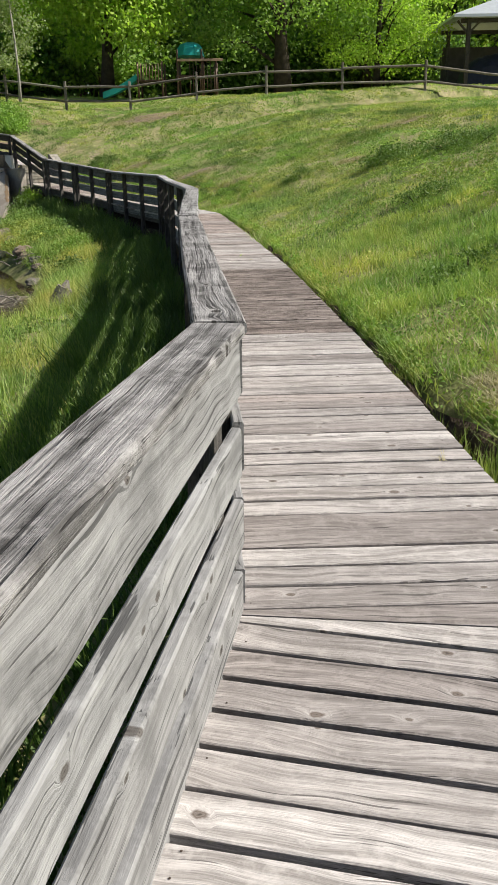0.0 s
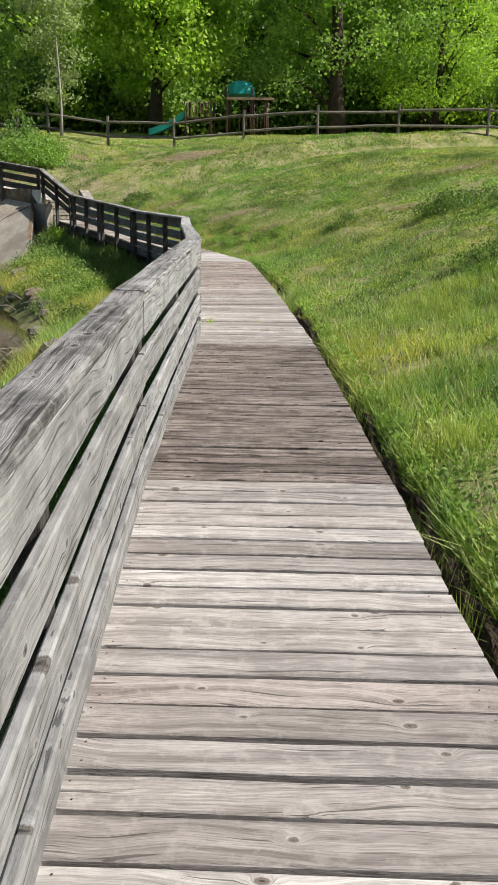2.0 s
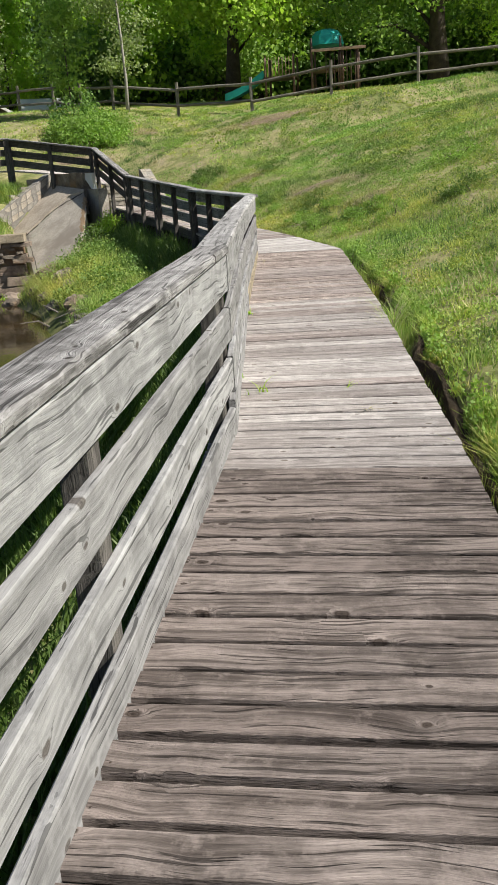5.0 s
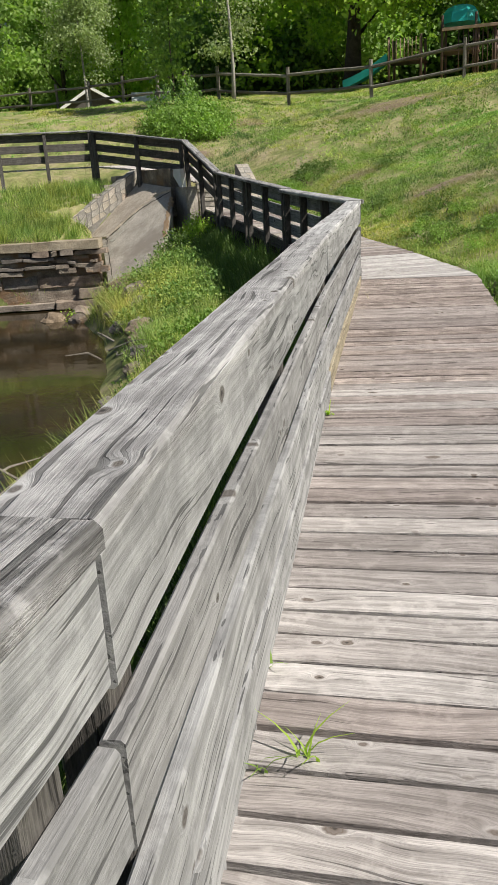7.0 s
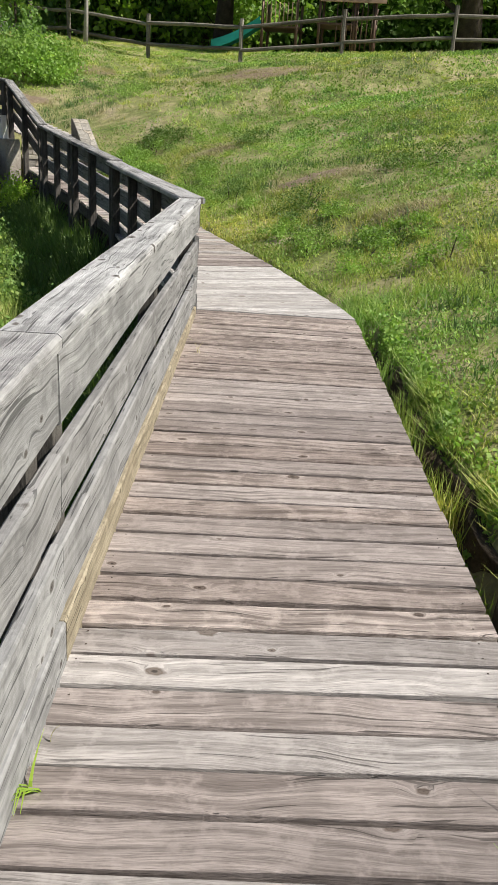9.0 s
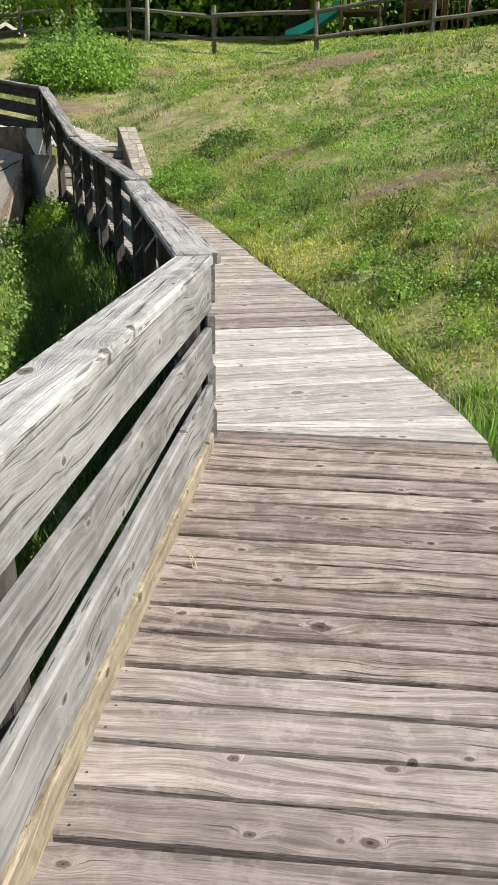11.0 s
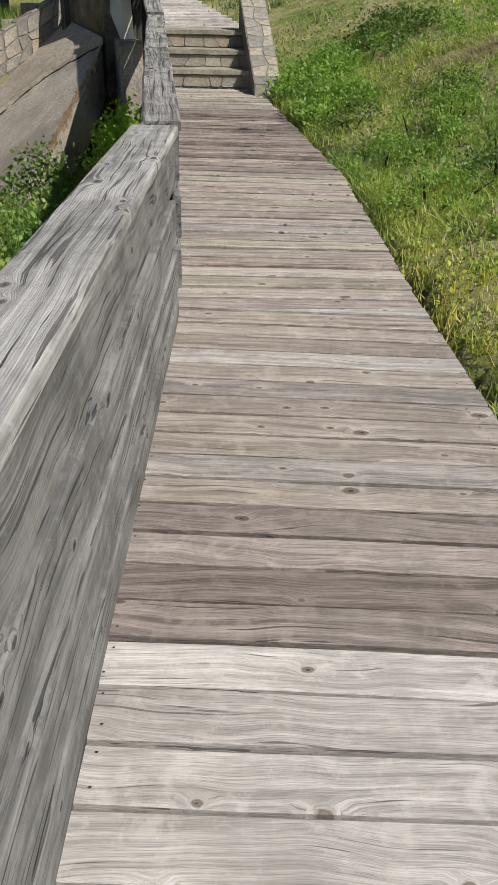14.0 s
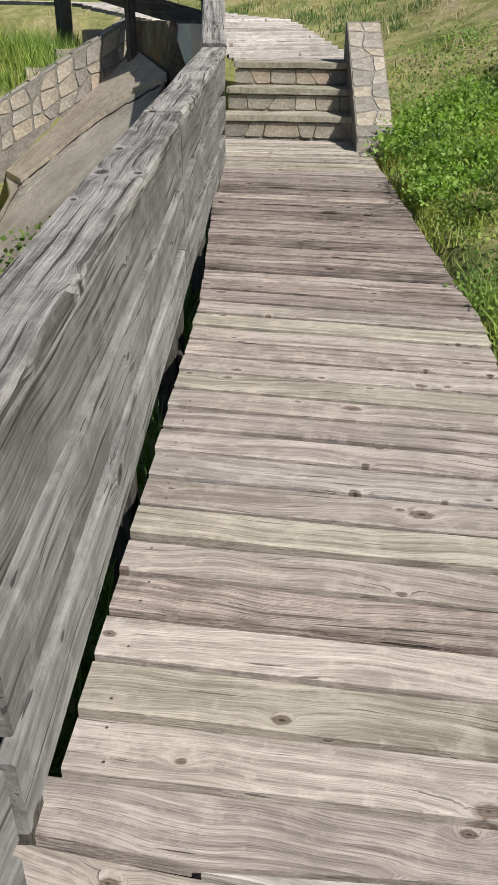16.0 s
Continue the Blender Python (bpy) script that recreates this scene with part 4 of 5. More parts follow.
shrub(-10.7, 36.4, 1.35, 1.0, 0.95, 12000, 0.085, LEAF_MID, "dense round green bush on the hillside", "bush", 1)
shrub(-11.7, 37.6, 0.8, 0.8, 1.3, 1600, 0.12, LEAF_DEEP, "dark green bush behind the round bush", "bush", 2)
shrub(3.3, 19.3, 0.75, 0.6, 0.45, 3200, 0.045, LEAF_SHRUB, "dark low shrub on the grassy slope", "shrub", 3)
shrub(4.3, 17.4, 0.7, 0.6, 0.38, 2600, 0.04, LEAF_SHRUB, "leafy weed clump on the slope", "weed_clump", 4, "slope weeds")
for k, (x, y, r, h) in enumerate([(2.7, 13.2, 0.5, 0.3), (3.6, 11.6, 0.55, 0.3), (1.4, 21.5, 0.5, 0.3), (-0.2, 26.2, 0.6, 0.35), (1.2, 24.6, 0.55, 0.3), (3.0, 24.5, 0.6, 0.35), (-3.2, 29.5, 0.6, 0.3), (-7.2, 34.6, 0.7, 0.35), (1.8, 30.5, 0.8, 0.4), (4.5, 27.5, 0.9, 0.4), (-4.3, 30.8, 0.6, 0.3), (2.2, 8.3, 0.4, 0.22), (2.6, 6.4, 0.35, 0.2), (-0.4, 22.6, 0.4, 0.25)]):
    shrub(x, y, r, r * 0.8, h * 0.85, 1500, 0.032, (LEAF_SHRUB, LEAF_MID, LEAF_SHRUB)[k % 3], "leafy weed clump on the slope", "weed_clump", 20 + k, "slope weeds")
rw = random.Random(77)
for k in range(22):
    y = 21.5 + k * 0.42
    x = float(np.interp(y, [20.36, 22.2, 24.28, 26.25, 29.55], [-0.83, -1.73, -2.83, -4.1, -6.45])) + rw.uniform(0.4, 1.7)
    shrub(x, y, rw.uniform(0.22, 0.42), rw.uniform(0.22, 0.42), rw.uniform(0.18, 0.34), 1100, 0.026, rw.choice([LEAF_MID, LEAF_SHRUB, LEAF_MID]), "leafy green weeds beside the planks", "weed_clump", 200 + k, "edge weeds", 4)
# ivy at the foot of the steps
shrub(-5.75, 29.75, 0.45, 0.7, 0.33, 3800, 0.042, LEAF_MID, "green ivy spilling over the boardwalk edge", "ivy", 41, "", 6)
shrub(-5.1, 28.5, 0.4, 0.6, 0.28, 2800, 0.038, LEAF_MID, "green ivy beside the boardwalk edge", "ivy", 42, "", 6)
shrub(-5.3, 30.7, 0.5, 0.6, 0.28, 2600, 0.04, LEAF_SHRUB, "green ivy behind the cheek wall", "ivy", 43, "", 6)
# bank left of the boardwalk
for k, (x, y, rx, h, n, mat) in enumerate([(-6.9, 25.0, 0.95, 0.5, 1500, HERB), (-5.9, 23.4, 0.9, 0.42, 1300, HERB), (-5.2, 22.2, 0.7, 0.4, 1000, HERB), (-7.3, 26.4, 0.5, 0.6, 900, LEAF_SHRUB), (-9.3, 26.0, 0.45, 0.55, 900, LEAF_BRIGHT), (-10.3, 24.6, 0.4, 0.35, 600, LEAF_BRIGHT), (-7.35, 28.1, 0.4, 0.6, 700, LEAF_BRIGHT), (-4.4, 20.4, 0.55, 0.5, 800, LEAF_MID), (-3.9, 18.0, 0.5, 0.4, 600, LEAF_SHRUB)]):
    shrub(x, y, rx, rx, h, n * 3, 0.05, mat, "tangled green bank weeds above the pond", "bank_weeds", 60 + k, "bank weeds")


# ---- grass ----
def blades(n, region, h, w, seed, keep=None, lean=0.45, grow=None):
    """Grass blades over a box of the plan, as single bent triangles."""
    rng = np.random.default_rng(seed)
    x0, x1, y0, y1 = region
    x, y = rng.uniform(x0, x1, n), rng.uniform(y0, y1, n)
    half = n // 2
    tuft = np.ones(n)
    k = max(1, half // 22)
    which = rng.integers(0, k, half)
    x[:half] = rng.uniform(x0, x1, k)[which] + rng.normal(size=half) * 0.05
    y[:half] = rng.uniform(y0, y1, k)[which] + rng.normal(size=half) * 0.05
    tuft[:half] = rng.uniform(0.8, 1.75, k)[which]
    if keep is not None:
        m = keep(x, y, rng)
        x, y, tuft = x[m], y[m], tuft[m]
    n = len(x)
    z = ground_z(x, y)
    tall = 0.4 + 1.15 * np.clip((patches(x, y, 1.1, 3) - 0.3) / 0.4, 0, 1)
    if grow is not None:
        tall = tall * grow(x, y)
    hh = np.minimum(h * rng.uniform(0.45, 1.3, n) * tall * tuft, 1.6 * h)
    a = rng.uniform(0, 2 * np.pi, n)
    ww = w * rng.uniform(0.6, 1.4, n) * 0.5
    tip = rng.normal(size=(n, 2)) * lean * hh[:, None]
    q = np.empty((n, 3, 3))
    q[:, 0] = np.stack([x - np.cos(a) * ww, y - np.sin(a) * ww, z - 0.02], 1)
    q[:, 1] = np.stack([x + np.cos(a) * ww, y + np.sin(a) * ww, z - 0.02], 1)
    q[:, 2] = np.stack([x + tip[:, 0], y + tip[:, 1], z + hh], 1)
    return q.reshape(-1, 3)


BARE = [(-4.1, 35.6, 2.0, 0.8), (-1.7, 26.3, 0.7, 0.5), (1.3, 25.4, 0.6, 0.22), (-0.2, 23.4, 0.5, 0.3), (-10.4, 34.6, 1.3, 0.6), (1.72, 4.9, 0.22, 0.5), (-3.9, 29.3, 0.6, 0.25), (2.6, 22.0, 0.4, 0.2), (-9.2, 37.4, 0.9, 0.4), (4.4, 26.0, 1.0, 0.4)]


def bare(x, y, grow=1.0):
    m = np.zeros(x.shape, bool)
    for bx, by, rx, ry in BARE:
        e = ((x - bx) / rx) ** 2 + ((y - by) / ry) ** 2 + 0.35 * np.sin(5 * x + 3 * y) + 0.25 * np.sin(9 * y - 4 * x)
        m |= e < grow
    return m


def hill_keep(lo, hi):
    def keep(x, y, rng):
        d, _, s = near_line(x, y, RIGHT_LINE)
        thin = np.clip((0.42 - patches(x, y, 1.7, 11)) / 0.14, 0, 0.85)
        d = d - ditch_w(y)
        return (s > 0) & (d > lo) & (d < hi) & (~bare(x, y) | (rng.uniform(size=len(x)) < 0.12)) & (rng.uniform(size=len(x)) > thin)
    return keep


def left_keep(lo, hi):
    def keep(x, y, rng):
        d, _, s = near_line(x, y, LEFT_LINE)
        z = ground_z(x, y)
        chute_zone = (x > np.where(y > 28.3, -11.3 + (y - 28.5) * 0.72, -10.2)) & (x < -7.7) & (y > 26.0)
        return (s < 0) & (d > lo) & (d < hi) & (z > -1.25) & ~chute_zone & ~((d < np.where(y > 9, 1.35, 0.95)) & (x > -8.2))
    return keep


def stuff(name, co, n_side, mat, label):
    return tagged(new(name, fast_mesh(name, co, n_side, mat)), label, "grass", kind="stuff")


def lush(x, y):
    return np.interp(y, [6, 11, 15, 21, 26], [1.1, 1.0, 0.6, 0.55, 0.8])


stuff("edge_grass", blades(520000, (-8, 4, -2, 31), 0.07, 0.011, 1, hill_keep(0.03, 2.6), 0.8, lush), 3, GRASS, "fresh green grass along the boardwalk edge")
stuff("slope_grass", blades(380000, (-9, 12, -1, 33), 0.055, 0.018, 2, hill_keep(2.3, 13), 1.0, lush), 3, GRASS, "green spring grass over the hillside")
stuff("crest_grass", blades(230000, (-24, 16, 27, 50), 0.06, 0.03, 3, hill_keep(2.0, 26), 1.0), 3, GRASS, "green spring grass up to the crest fence")


def tufts(n, region, h, w, seed, keep, size=0.16):
    """Coarse spiky tufts standing in loose drifts."""
    rng = np.random.default_rng(seed)
    k = n // 60
    cx, cy = rng.uniform(region[0], region[1], k), rng.uniform(region[2], region[3], k)
    m = keep(cx, cy, rng) & (patches(cx, cy, 0.6, seed) > 0.5)
    cx, cy = cx[m], cy[m]
    which = rng.integers(0, len(cx), int(60 * len(cx)))
    r = (size * rng.uniform(0.4, 1.5, len(cx)))[which]
    n = len(which)
    x, y = cx[which] + rng.normal(size=n) * r, cy[which] + rng.normal(size=n) * r * 0.8
    hh = h * rng.uniform(0.4, 1.25, n) * rng.uniform(0.6, 1.3, len(cx))[which]
    a = rng.uniform(0, 2 * np.pi, n)
    ww = w * rng.uniform(0.6, 1.4, n) * 0.5
    z = ground_z(x, y)
    tip = rng.normal(size=(n, 2)) * 0.4 * hh[:, None]
    q = np.empty((n, 3, 3))
    q[:, 0] = np.stack([x - np.cos(a) * ww, y - np.sin(a) * ww, z - 0.02], 1)
    q[:, 1] = np.stack([x + np.cos(a) * ww, y + np.sin(a) * ww, z - 0.02], 1)
    q[:, 2] = np.stack([x + tip[:, 0], y + tip[:, 1], z + hh], 1)
    return q.reshape(-1, 3)


stuff("dark_tufts", tufts(230000, (-12, 10, 9, 38), 0.1, 0.016, 51, hill_keep(0.5, 13)), 3, GRASS_DEEP, "coarse dark green grass tufts on the slope")
stuff("bank_tufts", tufts(260000, (-9, -2.5, 14, 27.5), 0.34, 0.012, 53, left_keep(0.8, 4.5), 0.12), 3, GRASS, "long yellowish grass tufts on the creek bank")
stuff("edge_tufts", tufts(150000, (-1, 4, 1, 13), 0.13, 0.01, 52, hill_keep(0.1, 2.8), 0.1), 3, GRASS, "fresh green grass tufts near the planks")
stuff("bank_grass", blades(190000, (-11, 1, 1, 29), 0.2, 0.012, 4, left_keep(0.15, 4.5), 0.4), 3, GRASS, "tall green grass on the creek bank")
stuff("shelf_grass", blades(130000, (-20, -9.5, 23, 31), 0.2, 0.018, 5, left_keep(0.2, 5.0), 0.35), 3, HERB, "tall grass below the far railing")
stuff("verge_grass", blades(90000, (-7, 2, 20, 30), 0.075, 0.01, 15, hill_keep(0.05, 1.8), 0.5), 3, GRASS, "long verge grass beside the ramp")
stuff("ditch_weeds", blades(170000, (-1, 2.2, 1, 20.5), 0.2, 0.014, 6, lambda x, y, rng: hill_keep(-0.3, 0.05)(x, y, rng) & (patches(x, y, 1.4, 21) > 0.4), 0.22), 3, GRASS, "tall weeds in the ditch beside the planks")
stuff("dry_grass", blades(130000, (-14, 8, 3, 40), 0.1, 0.015, 7, lambda x, y, rng: hill_keep(0.3, 14)(x, y, rng) & (np.sin(0.9 * x + 0.6 * y) * np.sin(0.7 * y - 1.1 * x + 2.0) + 0.5 * np.sin(2.3 * x - 1.7 * y) > 0.12)), 3, GRASS_DRY, "dry straw-coloured grass among the green")
stuff("dry_thatch", np.concatenate([blades(int(2600 + 7000 * rx * ry), (bx - rx, bx + rx, by - ry, by + ry), 0.04, 0.014, 80 + k, lambda x, y, rng: bare(x, y, 1.15), 1.4) for k, (bx, by, rx, ry) in enumerate(BARE)]), 3, GRASS_DRY, "flattened dry thatch on bare patches")


def clover(n, region, size, seed, keep):
    """Low broad leaves between the blades."""
    rng = np.random.default_rng(seed)
    k = n // 14
    cx, cy = rng.uniform(region[0], region[1], k), rng.uniform(region[2], region[3], k)
    w = rng.integers(0, k, n)
    r = rng.uniform(0.04, 0.22, k)[w]
    x, y = cx[w] + rng.normal(size=n) * r, cy[w] + rng.normal(size=n) * r
    m = keep(x, y, rng)
    x, y, r = x[m], y[m], r[m]
    c = np.stack([x, y, ground_z(x, y) + rng.uniform(0.01, 0.4, len(x)) * (0.06 + r)], 1)
    return leaves(c, size, rng, 0, 0.8)


stuff("clover", clover(330000, (-7, 6, 2, 32), 0.026, 31, hill_keep(0.1, 6)), 4, HERB, "low broad-leaved weeds in the grass")
stuff("slope_weeds", clover(260000, (-12, 14, 8, 42), 0.045, 32, hill_keep(3, 16)), 4, HERB, "low broad-leaved weeds up the slope")
stuff("bank_clover", clover(50000, (-9, 0, 4, 28), 0.06, 33, left_keep(0.2, 4)), 4, LEAF_SHRUB, "low broad-leaved weeds on the bank")


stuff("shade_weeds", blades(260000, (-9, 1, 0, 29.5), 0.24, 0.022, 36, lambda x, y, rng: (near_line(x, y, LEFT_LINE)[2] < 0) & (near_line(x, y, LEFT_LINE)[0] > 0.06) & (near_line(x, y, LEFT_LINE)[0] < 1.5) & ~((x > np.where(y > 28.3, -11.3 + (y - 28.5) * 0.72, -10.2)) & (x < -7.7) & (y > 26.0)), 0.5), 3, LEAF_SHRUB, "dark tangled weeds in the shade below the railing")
stuff("bank_fringe", blades(420000, (-2, 2.6, 1, 22), 0.075, 0.009, 37, hill_keep(-0.02, 0.22), 0.9), 3, GRASS, "grass hanging over the cut bank")
stuff("ditch_clover", clover(160000, (-1, 2.2, 1, 20), 0.032, 35, hill_keep(-0.14, 0.25)), 4, LEAF_MID, "leafy weeds hanging over the ditch edge")


def specks(n, region, seed, keep):
    rng = np.random.default_rng(seed)
    x, y = rng.uniform(region[0], region[1], n), rng.uniform(region[2], region[3], n)
    m = keep(x, y, rng)
    x, y = x[m], y[m]
    c = np.stack([x, y, ground_z(x, y) + rng.uniform(0.05, 0.12, len(x))], 1)
    return leaves(c, 0.021, rng, 0, 0.9)


stuff("yellow_flowers", specks(18000, (-7, 7, 14, 33), 9, lambda x, y, rng: hill_keep(1.2, 9)(x, y, rng) & (np.sin(0.8 * x + 0.4 * y + 1) + 0.7 * np.sin(1.1 * y - 0.6 * x) + rng.normal(size=len(x)) * 0.4 > 0.75)), 4, FLOWER, "tiny yellow wild flowers in the grass")


# ---- sprouts between the planks ----
def sprout(x, y, z, n, h, seed, mat, label, name="grass_tuft", bend=0.8):
    rp = random.Random(seed)
    ob = thing(name, label, "grass", (x, y, z), "deck sprouts")
    for k in range(n):
        a, hh, w = rp.uniform(0, 6.28), h * rp.uniform(0.6, 1.2), rp.uniform(0.003, 0.006)
        px, py = rp.uniform(-0.03, 0.03), rp.uniform(-0.008, 0.008)
        v = []
        for i in range(5):
            t = i / 4
            r = bend * hh * t * t
            ww = w * (1 - t) + 0.0004
            c = (px + math.cos(a) * r, py + math.sin(a) * r, hh * (t - 0.35 * t * t) - 0.02)
            v += [(c[0] - math.sin(a) * ww, c[1] + math.cos(a) * ww, c[2]), (c[0] + math.sin(a) * ww, c[1] - math.cos(a) * ww, c[2])]
        part("blade", mesh("blade", v, [(2 * i, 2 * i + 1, 2 * i + 3, 2 * i + 2) for i in range(4)], mat), ob)


sprout(-0.63, 12.14, 0.005, 7, 0.16, 1, LEAF_BRIGHT, "green grass tuft sprouting between planks")
sprout(-0.72, 12.06, 0.005, 4, 0.13, 2, LEAF_MID, "green grass tuft sprouting between planks")
sprout(-0.11, 12.24, 0.005, 6, 0.07, 3, LEAF_BRIGHT, "small weed sprouting between planks", bend=1.2)
sprout(-0.85, 12.47, 0.005, 5, 0.09, 4, LEAF_MID, "small weed sprouting at the rail foot")
sprout(0.05, 11.75, 0.005, 6, 0.09, 5, GRASS_DRY, "dry weed lying between planks", bend=1.6)
sprout(-1.20, 14.84, 0.02, 8, 0.1, 6, LEAF_BRIGHT, "leafy weed sprouting at the rail foot", bend=1.2)
sprout(-1.24, 15.0, 0.02, 3, 0.13, 7, GRASS_DRY, "dry grass stem at the rail foot", bend=0.3)
sprout(1.0, 3.98, 0.005, 5, 0.05, 8, GRASS_DRY, "dry sprig lying on the planks", bend=1.8)
sprout(-1.68, 18.55, 0.05, 4, 0.16, 9, GRASS_DRY, "dry grass stems at the rail foot", bend=0.4)
for k in range(9):
    sprout(0.16 + 0.03 * (k % 3), 13.2 + 0.27 * k, -0.35, 7, 0.5, 20 + k, GRASS if k % 2 else GRASS_DRY, "tall weeds leaning over the plank ends", "tall_weeds", 0.45)

for k in range(7):
    sprout(0.13 + 0.03 * (k % 3), 14.35 + 0.11 * k, -0.3, 12, 0.72, 50 + k, GRASS if k % 3 else GRASS_DRY, "tall weeds leaning over the plank ends", "tall_weeds", 0.5)

# ---- bare earth patches ----
def ground_patch(bx, by, rx, ry, seed):
    rp = random.Random(seed)
    cz = float(ground_z(np.array([bx]), np.array([by]))[0])
    rim = 26
    ph = [rp.uniform(0, 6.28) for _ in range(3)]
    verts, faces = [(0, 0, 0.02)], []
    for ring in (0.35, 0.7, 1.0):
        for i in range(rim):
            a = 2 * math.pi * i / rim
            k = ring * (1 + 0.18 * math.sin(2 * a + ph[0]) + 0.12 * math.sin(5 * a + ph[1]) + 0.08 * math.sin(9 * a + ph[2]))
            x, y = rx * k * math.cos(a), ry * k * math.sin(a)
            z = float(ground_z(np.array([bx + x]), np.array([by + y]))[0]) - cz
            verts.append((x, y, z + (0.02 if ring < 1 else -0.03)))
    faces += [(0, 1 + i, 1 + (i + 1) % rim) for i in range(rim)]
    for r in range(2):
        faces += [(1 + r * rim + i, 1 + (r + 1) * rim + i, 1 + (r + 1) * rim + (i + 1) % rim, 1 + r * rim + (i + 1) % rim) for i in range(rim)]
    ob = new("dirt_patch", mesh("dirt_patch", verts, faces, DIRT, True))
    ob.location = (bx, by, cz)
    tagged(ob, "bare brown dirt patch in the grass", "dirt", kind="structure")


for k, (bx, by, rx, ry) in enumerate(BARE):
    ground_patch(bx, by, rx * 0.8, ry * 0.8, k)


# ---- stone facings ----
CAP_STONE = rough_mat("tan ledge cap stone", [(0.26, 0.21, 0.15), (0.38, 0.32, 0.23), (0.46, 0.4, 0.3)], 2.5, 0.85, 0.7, 0.03)
def stones_on(parent, origin, a, b, na, nb, proud, mat, seed, joint=0.012, name="stone", skip=0.0):
    """Uneven stones laid on the parallelogram origin + a, b; proud along a x b."""
    rs = random.Random(seed)
    origin, a, b = Vector(origin), Vector(a), Vector(b)
    n = a.cross(b).normalized()
    pts = {}
    for i in range(na + 1):
        for j in range(nb + 1):
            s, t = i / na, j / nb
            if 0 < i < na:
                s += rs.uniform(-0.32, 0.32) / na
            if 0 < j < nb:
                t += rs.uniform(-0.32, 0.32) / nb
            pts[i, j] = origin + a * s + b * t
    for i in range(na):
        for j in range(nb):
            if rs.random() < skip:
                continue
            q = [pts[i, j], pts[i + 1, j], pts[i + 1, j + 1], pts[i, j + 1]]
            c = sum(q, Vector()) / 4
            ring = []
            for k in range(4):
                p, nxt = q[k], q[(k + 1) % 4]
                ring += [p.lerp(nxt, 0.1), p.lerp(nxt, 0.9)]
            size = (a.length / na + b.length / nb) / 2
            inset = min(0.4, joint / size)
            low = [p.lerp(c, inset) for p in ring]
            top = [p.lerp(c, inset + 0.04) + n * proud * rs.uniform(0.5, 1.2) for p in ring]
            v = [tuple(p - c) for p in low] + [tuple(p - c) for p in top]
            f = [tuple(range(8, 16))] + [(k, (k + 1) % 8, (k + 1) % 8 + 8, k + 8) for k in range(8)]
            part(name, mesh(name, v, f, mat), parent, Matrix.Translation(c))


# risers of the steps
for k in range(3):
    o = BASE + V * (0.34 * k - 0.005)
    stones_on(steps, (o.x, o.y, 0.5 + 0.195 * k + 0.01), U * (1.32 - 0.1 * k), Vector((0, 0, 0.125)), 6, 1, 0.006, RUBBLE, 40 + k, 0.006)
# cheek wall: top and inner face
def on_cheek(s, z, a):
    p = CW0 + CV * s + CU * a
    return Vector((p.x, p.y, z))


stones_on(cheek, on_cheek(0.1, 0.662, 0.0), CU * CHEEK_W, on_cheek(1.42, 1.412, 0) - on_cheek(0.1, 0.662, 0), 2, 8, 0.006, RUBBLE, 51, 0.014)
stones_on(cheek, on_cheek(-0.03, 0.3, 0.0), CU * CHEEK_W, Vector((0, 0, 0.29)), 2, 1, 0.006, RUBBLE, 52, 0.014)
# spillway side wall: face over the chute and top
top0, top1 = Vector((A0.x, A0.y, 1.46)), Vector((A1.x, A1.y, 0.22))
stones_on(wall_w, top1 + Vector((0, 0, -0.5)), top0 - top1, Vector((0, 0, 0.48)), 13, 3, 0.012, RUBBLE, 53, 0.02)
stones_on(wall_w, top1, top0 - top1, nn * 0.3, 13, 1, 0.012, RUBBLE, 54, 0.02)
for k in range(6):
    p = A0.lerp(A1, (k + 0.5) / 6.5) + nn * 0.31
    z = 1.43 - 1.24 * (k + 0.6) / 6.5
    block("stair_block", p, dd, nn, 0.3, 0.28, z - 0.7, z, CONCRETE, wall_w, 0.012, 70 + k, 2)
# dam wall: courses of ledge stone under a cap course
rs = random.Random(61)
z = -1.75
course = 0
while z < -0.2:
    h = min(rs.uniform(0.07, 0.2) if z > -0.9 else rs.uniform(0.2, 0.34), -0.16 - z)
    if h < 0.03:
        break
    s = rs.uniform(-0.3, 0)
    back = rs.uniform(-0.07, 0.06)
    while s < 7.0:
        w = rs.uniform(0.18, 0.8) if z > -0.9 else rs.uniform(0.6, 1.5)
        hh = h * rs.uniform(0.65, 1.05)
        p = W0 + du * s + dv * (back + 0.13 + rs.uniform(-0.07, 0.1))
        if rs.random() > 0.2:
            block("stone", p, du, -dv, w - rs.uniform(0.02, 0.06), 0.3, z + 0.008, z + hh, STONE if rs.random() < 0.8 else STONE_DARK, dam, 0.04, int(s * 100) + course * 1000, 2)
        s += w
    z += h
    course += 1
s = -0.1
while s < 9:
    w = rs.uniform(1.1, 2.4)
    block("cap_stone", W0 + du * s + dv * (0.17 + rs.uniform(-0.03, 0.05)), du, -dv, w - 0.02, 0.5, -0.17, 0.03 + rs.uniform(-0.02, 0.02), CAP_STONE, dam, 0.035, int(s * 31), 5)
    s += w

